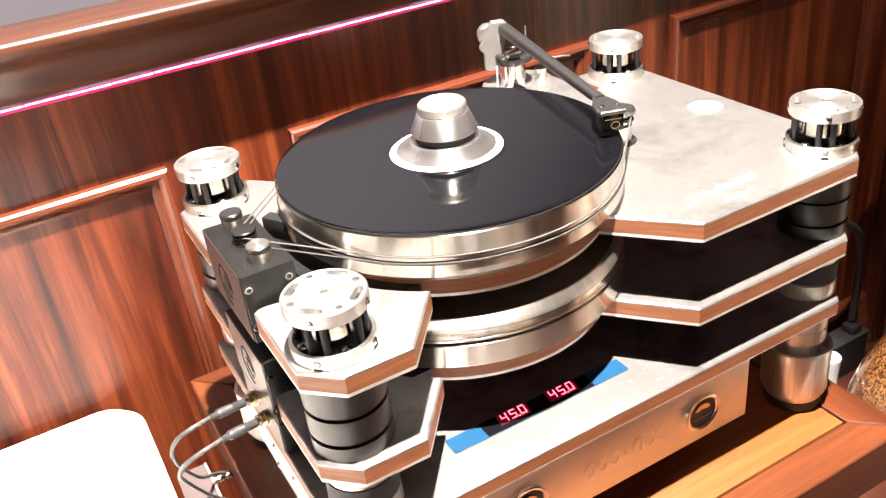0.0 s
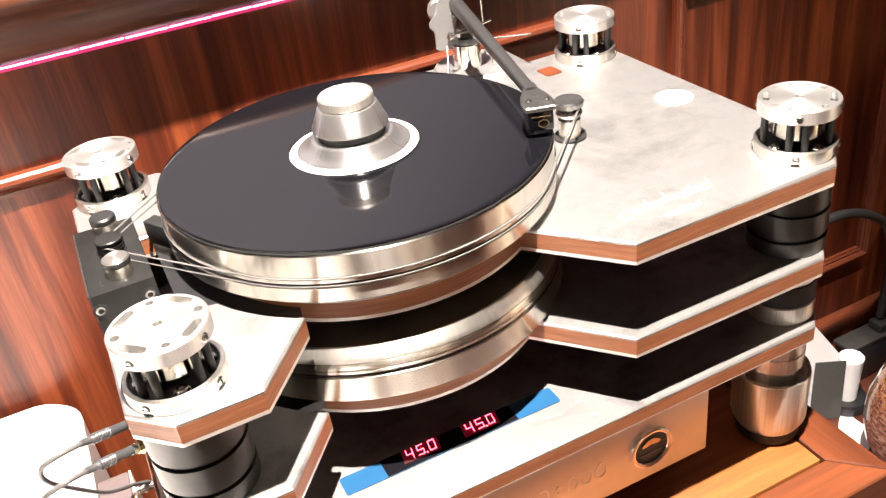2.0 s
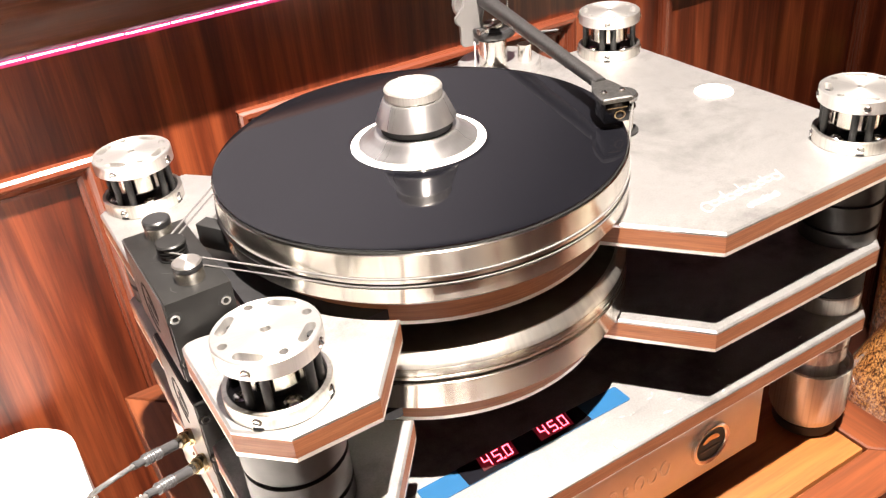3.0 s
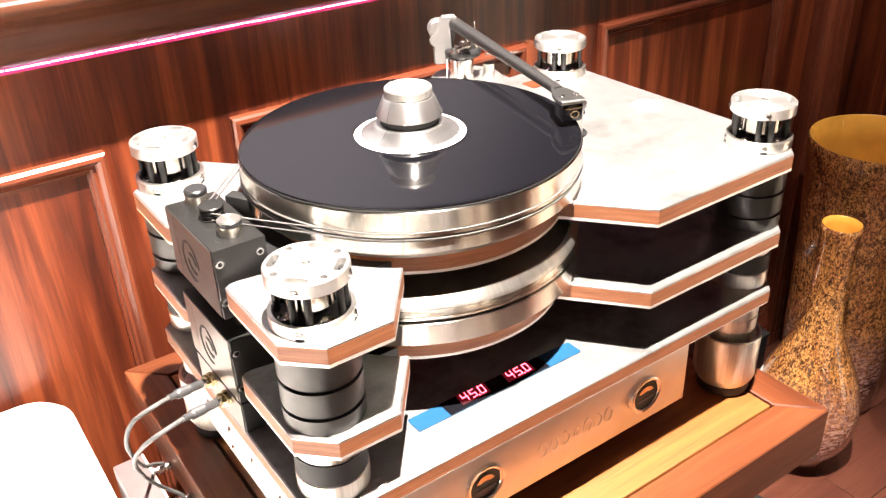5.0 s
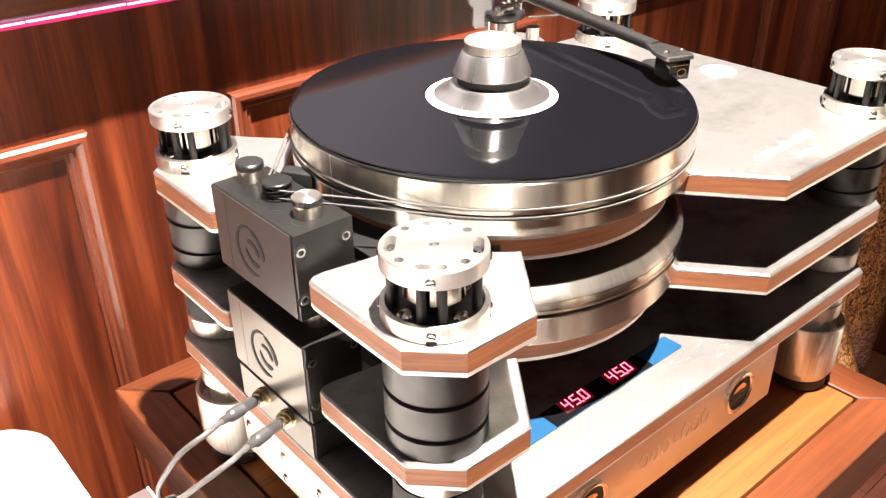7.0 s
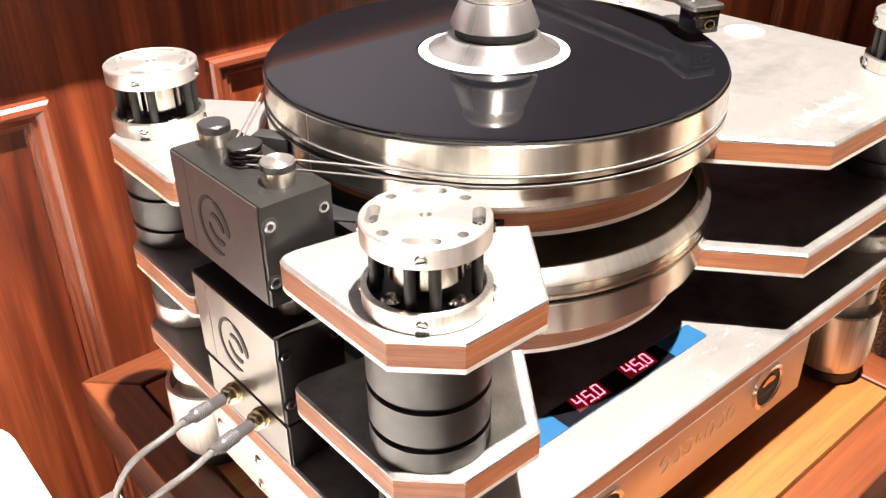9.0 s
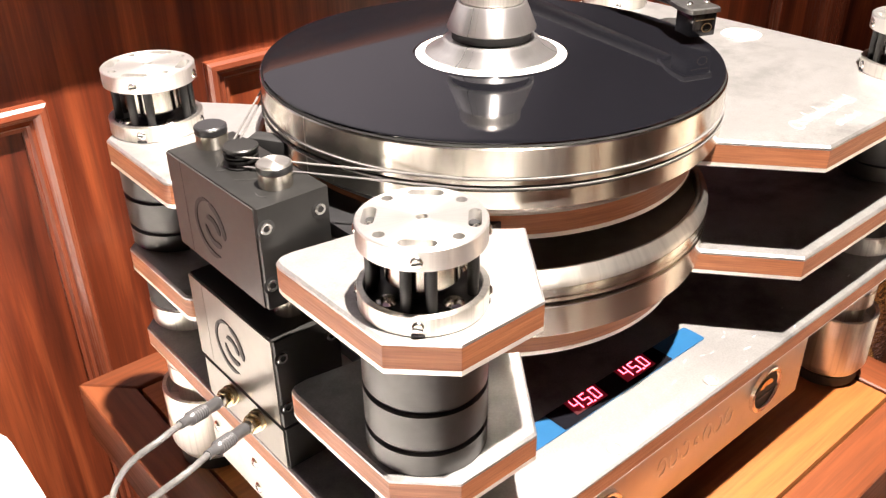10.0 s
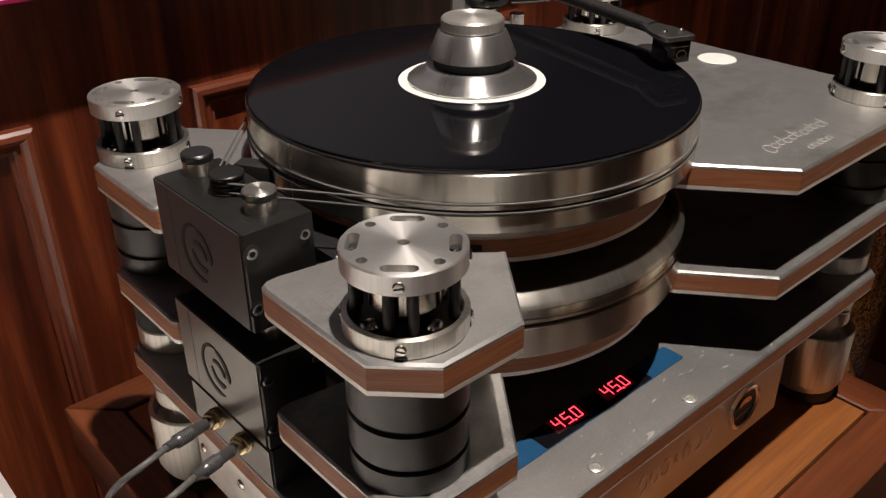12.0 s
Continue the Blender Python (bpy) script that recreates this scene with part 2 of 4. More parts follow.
MAT = dict(
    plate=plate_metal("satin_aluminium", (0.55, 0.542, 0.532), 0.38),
    # the same sheet in a darker, rougher tone, for the base plate
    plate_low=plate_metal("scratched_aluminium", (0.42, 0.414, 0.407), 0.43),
    steel=turned_metal("turned_steel", (0.80, 0.775, 0.715), 0.36, 0.8, 0.95),
    nickel=turned_metal("turned_nickel", (0.92, 0.88, 0.79), 0.24, 0.95),
    satin=turned_metal("satin_nickel", (0.84, 0.81, 0.745), 0.40, 0.75, 0.95),
    cap=turned_metal("satin_cap", (0.82, 0.805, 0.78), 0.43, 0.6, 0.9, 0.94),
    clamp=turned_metal("satin_clamp", (0.70, 0.693, 0.685), 0.31, 0.85, 0.92, 0.97),
    bright=plain("bright_steel", (0.78, 0.76, 0.72), 0.18, 1.0, 0.06),
    panel=plain("satin_steel_front", (0.72, 0.68, 0.62), 0.44, 0.85, 0.06, 30),
    core=wood("laminate_core", (0.265, 0.094, 0.042), (0.35, 0.130, 0.056), (0.43, 0.170, 0.076), "X", 0.45, 0.0, 420, 1300, 0.05, plies=True),
    screw=plain("dull_steel", (0.62, 0.60, 0.56), 0.35, 0.7, 0.08),
    etched=plain("etched_lines", (0.72, 0.71, 0.69), 0.42, 0.6, 0.1),
    edge=plain("pale_metal_edge", (0.88, 0.85, 0.79), 0.40, 0.5, 0.1, 50),
    grip=plain("grey_plug", (0.085, 0.085, 0.088), 0.34, 0.3, 0.12, 200),
    black=plain("black_anodised", (0.018, 0.018, 0.019), 0.34, 0.0, 0.25, 90),
    motor=plain("black_satin_motor", (0.013, 0.0128, 0.0122), 0.36, 0.0, 0.25, 55, relief=0.0001),
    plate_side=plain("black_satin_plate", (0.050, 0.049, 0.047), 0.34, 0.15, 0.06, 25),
    # lighter copy for the lower motor: the bench's reflection put into the colour
    plate_lit=plain("grey_satin_plate", (0.25, 0.24, 0.215), 0.32, 0.8, 0.05, 25),
    # a black mat's colour raised to brown, imitating light reflected between the platters
    gloss=plain("black_gloss", (0.30, 0.255, 0.195), 0.30, 0.2, 0.15, 60),
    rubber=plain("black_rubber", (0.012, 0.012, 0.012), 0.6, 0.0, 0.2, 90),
    gun=plain("gunmetal", (0.30, 0.297, 0.29), 0.20, 0.9, 0.15, 60),
    column=plain("grey_black_column", (0.070, 0.069, 0.067), 0.38, 0.5, 0.15, 60),
    vinyl=vinyl_mat(),
    label=plain("white_label", (0.82, 0.81, 0.78), 0.5, 0.0, 0.03),
    cream=turned_metal("ivory_knob", (0.74, 0.715, 0.665), 0.42, 0.6, 0.8),
    wall=wood("mahogany_veneer", (0.018, 0.0033, 0.0017), (0.118, 0.023, 0.008), (0.29, 0.072, 0.024), "Z", 0.34, 0.24, 30, 240, 0.05),
    trim=wood("mahogany_trim", (0.085, 0.020, 0.010), (0.150, 0.038, 0.018), (0.21, 0.060, 0.028), "X", 0.26, 0.22, 30, 260, 0.05),
    trim_v=wood("mahogany_trim_upright", (0.085, 0.020, 0.010), (0.150, 0.038, 0.018), (0.21, 0.060, 0.028), "Z", 0.26, 0.22, 30, 260, 0.05),
    rail=wood("dark_rail", (0.032, 0.011, 0.006), (0.064, 0.021, 0.010), (0.115, 0.038, 0.017), "X", 0.30, 0.25, 24, 200, 0.05),
    cherry=wood("cherry_frame", (0.062, 0.0155, 0.006), (0.130, 0.036, 0.013), (0.212, 0.066, 0.025), "X", 0.32, 0.1, 18, 160, 0.08),
    cherry_y=wood("cherry_frame_cross", (0.062, 0.0155, 0.006), (0.130, 0.036, 0.013), (0.212, 0.066, 0.025), "Y", 0.32, 0.1, 18, 160, 0.08),
    maple=wood("amber_panel", (0.190, 0.060, 0.016), (0.260, 0.088, 0.023), (0.315, 0.115, 0.032), "X", 0.42, 0.08, 26, 200, 0.10),
    floor=wood("floor_boards", (0.050, 0.015, 0.010), (0.080, 0.026, 0.016), (0.110, 0.039, 0.023), "X", 0.30, 0.2, 22, 200, 0.06),
    leather=plain("white_leather", (0.80, 0.79, 0.77), 0.45, 0.0, 0.03, 30, relief=0.0004),
    plaster=plain("cream_plaster", (0.64, 0.585, 0.475), 0.7, 0.0, 0.04, 8),
    # pale plaster made this dark to dim its reflection in the record
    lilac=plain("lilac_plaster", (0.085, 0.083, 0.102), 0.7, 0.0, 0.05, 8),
    # violet in place of white, so bounced light turns the shadows purple
    ceiling=plain("white_ceiling", (0.33, 0.29, 0.46), 0.8, 0.0, 0.03, 6),
    vase=vase_mat(),
    gold=plain("gold_lining", (0.75, 0.38, 0.06), 0.22, 0.0, 0.12, 20, coat=0.5),
    # dim magenta glow that imitates the diodes' halo
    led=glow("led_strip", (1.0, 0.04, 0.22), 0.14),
    chip=glow("led_chip", (1.0, 0.72, 0.96), 1.4),
    red=glow("red_segment", (1.0, 0.05, 0.08), 4.8),
    red_dim=glow("red_window", (0.05, 0.001, 0.003), 0.4),
    film=plain("blue_film", (0.012, 0.068, 0.155), 0.34, 0.0, 0.05),
    smoked=plain("smoked_window", (0.006, 0.006, 0.008), 0.12, 0.0, 0.1),
    belt=plain("grey_belt", (0.14, 0.135, 0.13), 0.35, 0.0, 0.1),
    paper=plain("white_paper", (0.82, 0.82, 0.82), 0.6, 0.0, 0.02),
    greyed=plain("grey_card", (0.05, 0.05, 0.045), 0.6, 0.0, 0.05),
    cable=plain("grey_braid", (0.115, 0.112, 0.11), 0.5, 0.0, 0.25, 500),
    carbon=plain("carbon_arm", (0.075, 0.073, 0.072), 0.30, 0.6, 0.3, 500),
    headmetal=plain("grey_headshell", (0.22, 0.217, 0.21), 0.30, 0.9, 0.25, 300),
    yoke=plain("pale_yoke", (0.16, 0.155, 0.15), 0.45, 0.0, 0.05),
    pale=plain("pale_box", (0.20, 0.165, 0.165), 0.40, 0.3, 0.08),
    brass=plain("brass", (0.80, 0.66, 0.42), 0.25, 1.0, 0.08),
)
MAT["motor"].node_tree.nodes["Principled BSDF"].inputs["IOR"].default_value = 1.42


# ---- mesh helpers ----
def part(name, bm, material, parent=None, label="", at=None, sharp=32):
    me = bpy.data.meshes.new(name)
    bmesh.ops.recalc_face_normals(bm, faces=bm.faces)
    bm.to_mesh(me)
    bm.free()
    for poly in me.polygons:
        poly.use_smooth = True
    me.set_sharp_from_angle(angle=radians(sharp))
    me.materials.append(MAT[material])
    ob = new(name, me)
    if parent:
        ob.parent = parent
    if at is not None:
        ob.matrix_basis = at if isinstance(at, Matrix) else Matrix.Translation(at)
    if label:
        ob["label"] = label
    return ob


def again(ob, name, parent, at):
    """A twin of a part on the same mesh."""
    o = new(name, ob.data)
    o.parent = parent
    o.matrix_basis = at if isinstance(at, Matrix) else Matrix.Translation(at)
    return o


def box(x0, x1, y0, y1, z0, z1, bevel=0.0, segs=2, bm=None):
    bm2 = bmesh.new()
    bmesh.ops.create_cube(bm2, size=1, matrix=Matrix.Translation(((x0 + x1) / 2, (y0 + y1) / 2, (z0 + z1) / 2)) @ Matrix.Diagonal((x1 - x0, y1 - y0, z1 - z0, 1)))
    if bevel:
        bmesh.ops.bevel(bm2, geom=bm2.edges[:], offset=bevel, segments=segs, profile=0.5, affect="EDGES")
    return joined(bm, bm2)


def joined(bm, bm2):
    if bm is None:
        return bm2
    me = bpy.data.meshes.new("tmp")
    bm2.to_mesh(me)
    bm2.free()
    bm.from_mesh(me)
    bpy.data.meshes.remove(me)
    return bm


def moved(bm, m):
    bmesh.ops.transform(bm, matrix=m, verts=bm.verts)
    return bm


def lathe(profile, seg=64, m=None, bm=None):
    """A body of revolution from (radius, height) pairs; radius 0 closes it."""
    b = bmesh.new()
    rings = []
    for r, z in profile:
        if r < 1e-6:
            rings.append([b.verts.new((0, 0, z))])
        else:
            rings.append([b.verts.new((r * math.cos(2 * math.pi * k / seg), r * math.sin(2 * math.pi * k / seg), z)) for k in range(seg)])
    for a, c in zip(rings, rings[1:]):
        for k in range(seg):
            j = (k + 1) % seg
            q = [a[k % len(a)], a[j % len(a)], c[j % len(c)], c[k % len(c)]]
            q = list(dict.fromkeys(q))
            if len(q) > 2:
                b.faces.new(q)
    if m is not None:
        moved(b, m)
    return joined(bm, b)


def rod(a, c, r, seg=16, bm=None, r2=None):
    a, c = Vector(a), Vector(c)
    d = c - a
    m = Matrix.Translation(a) @ d.to_track_quat("Z", "Y").to_matrix().to_4x4()
    return lathe([(0, 0), (r, 0), (r2 or r, d.length), (0, d.length)], seg, m, bm)


def tube(points, r, seg=10, bm=None, steps=10):
    """A round cable through the points, smoothed."""
    pts = [Vector(p) for p in points]
    path = []
    for i in range(len(pts) - 1):
        p0, p1, p2, p3 = pts[max(i - 1, 0)], pts[i], pts[i + 1], pts[min(i + 2, len(pts) - 1)]
        for s in range(steps):
            t = s / steps
            path.append(0.5 * (2 * p1 + (p2 - p0) * t + (2 * p0 - 5 * p1 + 4 * p2 - p3) * t * t + (3 * p1 - p0 - 3 * p2 + p3) * t ** 3))
    path.append(pts[-1])
    b = bmesh.new()
    rings, up = [], Vector((0.13, 0.21, 0.97))
    for i, p in enumerate(path):
        d = (path[min(i + 1, len(path) - 1)] - path[max(i - 1, 0)]).normalized()
        u = d.cross(up).normalized()
        w = d.cross(u)
        rings.append([b.verts.new(p + r * (math.cos(2 * math.pi * k / seg) * u + math.sin(2 * math.pi * k / seg) * w)) for k in range(seg)])
    for a, c in zip(rings, rings[1:]):
        for k in range(seg):
            b.faces.new((a[k], a[(k + 1) % seg], c[(k + 1) % seg], c[k]))
    b.faces.new(rings[0])
    b.faces.new(rings[-1])
    return joined(bm, b)


def circle(cx, cy, r, n=32, a0=0.0, a1=360.0):
    full = abs(a1 - a0) >= 359.9
    return [(cx + r * math.cos(radians(a0 + (a1 - a0) * k / (n if full else n - 1))), cy + r * math.sin(radians(a0 + (a1 - a0) * k / (n if full else n - 1)))) for k in range(n)]


def prism(outer, z0, z1, holes=(), bm=None, chamfer=0.0):
    """A flat plate of any outline with holes; chamfer breaks its outer upper edge."""
    b = bmesh.new()

    def loop(pts, z):
        vs = [b.verts.new((x, y, z)) for x, y in pts]
        return vs, [b.edges.new((vs[i], vs[(i + 1) % len(vs)])) for i in range(len(vs))]

    def shrunk(pts, d):
        out, n = [], len(pts)
        area = sum(pts[i][0] * pts[(i + 1) % n][1] - pts[(i + 1) % n][0] * pts[i][1] for i in range(n))
        s = 1 if area > 0 else -1
        for i in range(n):
            p, q, r = Vector(pts[i - 1]), Vector(pts[i]), Vector(pts[(i + 1) % n])
            e1, e2 = (q - p).normalized(), (r - q).normalized()
            n1, n2 = Vector((-e1.y, e1.x)) * s, Vector((-e2.y, e2.x)) * s
            k = (n1 + n2) / max(0.35, 1 + n1.dot(n2))
            out.append(tuple(q + k * d))
        return out

    def band(a, c):
        for i in range(len(a)):
            j = (i + 1) % len(a)
            b.faces.new((a[i], a[j], c[j], c[i]))

    top_edges, low_edges = [], []
    lo, e = loop(outer, z0)
    low_edges += e
    hi, e = loop(shrunk(outer, chamfer) if chamfer else outer, z1)
    top_edges += e
    if chamfer:
        mid, _ = loop(outer, z1 - chamfer)
        band(lo, mid), band(mid, hi)
    else:
        band(lo, hi)
    for h in holes:
        lo, e = loop(h, z0)
        low_edges += e
        hi, e = loop(h, z1)
        top_edges += e
        band(lo, hi)
    bmesh.ops.triangle_fill(b, use_beauty=True, edges=top_edges)
    bmesh.ops.triangle_fill(b, use_beauty=True, edges=low_edges)
    return joined(bm, b)


def rounded(x0, x1, y0, y1, r, n=6):
    pts = []
    for cx, cy, a in ((x1 - r, y1 - r, 0), (x0 + r, y1 - r, 90), (x0 + r, y0 + r, 180), (x1 - r, y0 + r, 270)):
        pts += circle(cx, cy, r, n, a, a + 90)
    return pts


def thing(name, place, label, category, group="", kind=""):
    ob = new(name)
    ob.empty_display_size = 0.05
    ob.location = place
    return tagged(ob, label, category, group, kind)


# ---- the room ----
WALL = 0.417
FLOOR_X0, RIGHT, FRONT, LOW = -1.9, 1.36, -2.3, -0.07

wall_north = part("wall_north", box(FLOOR_X0, RIGHT + 0.1, WALL, WALL + 0.12, LOW, 1.0), "wall")
tagged(wall_north, "glossy reddish mahogany veneer wall with framed panels", "wall", kind="structure")
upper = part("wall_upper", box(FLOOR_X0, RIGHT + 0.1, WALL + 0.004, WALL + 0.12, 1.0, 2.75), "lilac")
tagged(upper, "lilac grey plaster wall above the wooden rail, darkened to dim its reflection", "wall", kind="structure")
# plaster walls are unseen: they close the room, cream for the metal to reflect
for nm, b, mt, lab in (
    ("wall_east", box(RIGHT, RIGHT + 0.1, -0.45, WALL, LOW, 2.75), "wall", "dark mahogany veneer side wall"),
    ("wall_east_front", box(RIGHT + 0.002, RIGHT + 0.1, FRONT, -0.4505, LOW, 2.75), "plaster", "plain cream plaster wall"),
    ("wall_west", box(FLOOR_X0 - 0.1, FLOOR_X0, FRONT, WALL, LOW, 2.75), "plaster", "plain cream plaster wall"),
    ("wall_south", box(FLOOR_X0 - 0.1, RIGHT + 0.1, FRONT - 0.1, FRONT, LOW, 2.75), "plaster", "plain cream plaster wall"),
):
    tagged(part(nm, b, mt), lab, "wall", kind="structure")
tagged(part("ceiling", box(FLOOR_X0 - 0.1, RIGHT + 0.1, FRONT - 0.1, WALL + 0.12, 2.75, 2.85), "ceiling"), "plain ceiling, tinted violet to colour the shadows", "ceiling", kind="structure")
floor = part("floor", box(FLOOR_X0 - 0.1, RIGHT + 0.1, FRONT - 0.1, WALL + 0.12, LOW - 0.1, LOW - 0.004), "rail")
tagged(floor, "reddish brown polished wooden board floor", "floor", kind="structure")


def panel_moulding(x0, x1, z0, z1):
    """A mitred picture-frame moulding on the wall."""
    prof = ((0, 0), (0, 0.011), (0.003, 0.014), (0.008, 0.0145), (0.012, 0.011), (0.014, 0.0075), (0.018, 0.0085), (0.0205, 0.005), (0.024, 0.0045), (0.025, 0.0))
    for k, (name, mt) in enumerate((("moulding_bottom", "trim"), ("moulding_side", "trim_v"), ("moulding_top", "trim"), ("moulding_side", "trim_v"))):
        b = bmesh.new()
        rings = []
        for d, p in prof:
            square = ((x0 + d, z0 + d), (x1 - d, z0 + d), (x1 - d, z1 - d), (x0 + d, z1 - d))
            rings.append([b.verts.new((x, WALL - p - 0.0005, z)) for x, z in (square[k], square[(k + 1) % 4])])
        for a, c in zip(rings, rings[1:] + rings[:1]):
            b.faces.new((a[0], a[1], c[1], c[0]))
        b.faces.new([r[0] for r in rings])
        b.faces.new([r[1] for r in rings])
        part(name, b, mt, wall_north, sharp=25)


for x0, x1 in ((-1.37, -0.878), (-0.717, -0.2302), (-0.0695, 0.4167), (0.5774, 1.0636)):
    panel_moulding(x0, x1, 0.190, 0.8315)


def along_x(profile, x0, x1):
    b = bmesh.new()
    a = [b.verts.new((x0, y, z)) for y, z in profile]
    c = [b.verts.new((x1, y, z)) for y, z in profile]
    for i in range(len(profile)):
        j = (i + 1) % len(profile)
        b.faces.new((a[i], a[j], c[j], c[i]))
    b.faces.new(a)
    b.faces.new(c)
    return b


W = WALL + 0.0045
RAIL = [(0.3895, 0.946), (0.376, 0.946), (0.372, 0.950), (0.366, 0.953), (0.362, 0.962), (0.355, 0.972), (0.349, 0.985), (0.346, 0.992), (0.338, 0.995),
        (0.334, 1.001), (0.325, 1.004), (0.320, 1.010), (0.319, 1.017), (0.322, 1.023), (0.330, 1.026), (0.3895, 1.028)]
rail = part("trim_rail", along_x([(W - (0.3895 - y) * 1.22, z + 0.0035 + (0.3895 - y) * 0.06) for y, z in RAIL], FLOOR_X0, RIGHT), "rail", sharp=50)
tagged(rail, "dark polished wooden rail with a stepped moulding", "moulding", kind="structure")
# the backing band glows as a painted halo; the segments are the lamps
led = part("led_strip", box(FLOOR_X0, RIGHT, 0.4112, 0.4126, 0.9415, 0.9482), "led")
lit = part("led_segment", box(-0.0232, 0.0232, 0.4100, 0.4111, 0.9452, 0.9470, 0.0004), "chip", led, "bright diode run", at=(FLOOR_X0 + 0.024, 0, 0))
for k in range(1, 67):
    again(lit, "led_segment", led, (FLOOR_X0 + 0.024 + 0.0482 * k, 0, 0.0002 * (k % 3)))
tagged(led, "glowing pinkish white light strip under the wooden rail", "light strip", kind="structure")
board = part("baseboard", along_x([(W, LOW + 0.001)] + [(y + 0.032, LOW + z) for y, z in ((0.362, 0.001), (0.362, 0.070), (0.366, 0.078), (0.366, 0.094), (0.371, 0.100), (0.371, 0.117), (0.376, 0.128))] + [(W, LOW + 0.138)], FLOOR_X0, RIGHT), "trim", sharp=40)
tagged(board, "stepped mahogany baseboard along the panelled wall", "baseboard", kind="structure")
post = part("trim_corner", box(1.180, 1.272, 0.382, W, LOW + 0.001, 0.9485, 0.004), "trim_v")
tagged(post, "dark mahogany corner pilaster", "moulding", kind="structure")

# unseen mahogany uprights round the room, added for dark bands in the metal's reflections
for k, (x0, x1, y0, y1) in enumerate(((-0.75, -0.63, FRONT + 0.001, FRONT + 0.03), (0.05, 0.17, FRONT + 0.001, FRONT + 0.03), (0.72, 0.84, FRONT + 0.001, FRONT + 0.03),
                                      (RIGHT - 0.03, RIGHT - 0.001, -0.62, -0.50), (RIGHT - 0.03, RIGHT - 0.001, -1.22, -1.10), (RIGHT - 0.03, RIGHT - 0.001, -1.80, -1.68),
                                      (FLOOR_X0 + 0.001, FLOOR_X0 + 0.03, -1.62, -1.50), (FLOOR_X0 + 0.001, FLOOR_X0 + 0.03, -0.92, -0.80))):
    tagged(part("trim_pilaster", box(x0, x1, y0, y1, LOW + 0.001, 2.748, 0.004), "trim_v"), "unseen dark upright, added to band the metal's reflections", "moulding", kind="structure")

# ---- the stand ----
TOP = 0.594
stand = thing("wooden_stand", (0, 0, 0), "low cherry wood equipment stand with a mitred frame", "stand")
X0, X1, Y0, Y1, BX, BY = -0.289, 0.306, -0.237, 0.312, 0.040, 0.0405


def border(a, c, d, e, mt):
    """One mitred side of the frame, from its four corners."""
    b = prism([a, c, d, e], TOP - 0.060, TOP, chamfer=0.0015)
    return part("frame_side", b, mt, stand)


g = 0.0006
border((X0 + g, Y0), (X1 - g, Y0), (X1 - BX - g, Y0 + BY), (X0 + BX + g, Y0 + BY), "cherry")
border((X1 - g, Y1), (X0 + g, Y1), (X0 + BX + g, Y1 - BY), (X1 - BX - g, Y1 - BY), "cherry")
border((X0, Y1 - g), (X0, Y0 + g), (X0 + BX, Y0 + BY + g), (X0 + BX, Y1 - BY - g), "cherry_y")
border((X1, Y0 + g), (X1, Y1 - g), (X1 - BX, Y1 - BY - g), (X1 - BX, Y0 + BY + g), "cherry_y")
part("inner_panel", box(X0 + BX + 0.003, X1 - BX - 0.003, Y0 + BY + 0.003, Y1 - BY - 0.003, TOP - 0.04, TOP - 0.0015, 0.001), "maple", stand, "lighter amber wooden panel")
part("apron", box(X0 + 0.02, X1 - 0.02, Y0 + 0.02, Y1 - 0.02, TOP - 0.072, TOP - 0.0605), "rubber", stand)
leg = part("leg", box(-0.022, 0.022, -0.022, 0.022, LOW + 0.03, TOP - 0.0725, 0.003), "cherry", stand, at=(X0 + 0.11, Y0 + 0.16, 0))
foot = part("stand_foot", lathe([(0, 0), (0.018, 0), (0.020, 0.004), (0.020, 0.020), (0.012, 0.030), (0, 0.030)], 24), "rubber", leg, at=(0, 0, LOW))
for x, y in ((X1 - 0.11, Y0 + 0.16), (X0 + 0.11, Y1 - 0.08), (X1 - 0.11, Y1 - 0.08)):
    l2 = again(leg, "leg", stand, (x, y, 0))
    again(foot, "stand_foot", l2, (0, 0, LOW))

# ---- the turntable ----
deck_table = thing("turntable", (0, 0, TOP), "three-tier turntable of satin aluminium and brown laminate with two stacked platters", "turntable")
CX, CY = -0.0526, 0.0094
XL, XE, YF, YB, CH = -0.2665, 0.2840, -0.1720, 0.1785, 0.0250


def polar(r, a):
    return (CX + r * math.cos(radians(a)), CY + r * math.sin(radians(a)))


def main_outline():
    """The body of a deck: a wing at one side and a disc under the platter."""
    pts = [(0.0765, YF), (XE - CH, YF), (XE, YF + CH), (XE, YB - CH), (XE - CH, YB), (0.0765, YB), (0.0300, 0.1300)]
    return pts + circle(CX, CY, 0.138, 64, 61, 303)


def front_ear():
    """The front corner that carries a tower, cut round the platter."""
    pts = [(XL, YF + CH), (XL + CH, YF), (-0.1890, YF), polar(0.156, 233.6)]
    pts += circle(CX, CY, 0.157, 12, 232, 208)
    return pts + [(XL + 0.012, -0.0545), (XL + 0.005, -0.0550), (XL + 0.001, -0.0580), (XL, -0.0630)]


def back_ear():
    """The rear corner beside the motors."""
    pts = [(XL, 0.0690), (XL + 0.002, 0.0650), (XL + 0.006, 0.0630)] + circle(CX, CY, 0.157, 12, 160.0, 128.0)
    return pts + [(-0.1890, YB), (XL + CH, YB), (XL, YB - CH)]


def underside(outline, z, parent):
    """Unseen black sheet added under a deck, to darken the shade and reflections below."""
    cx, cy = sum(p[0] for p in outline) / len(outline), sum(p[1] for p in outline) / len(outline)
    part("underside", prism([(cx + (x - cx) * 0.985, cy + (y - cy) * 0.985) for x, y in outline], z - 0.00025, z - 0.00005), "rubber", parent)


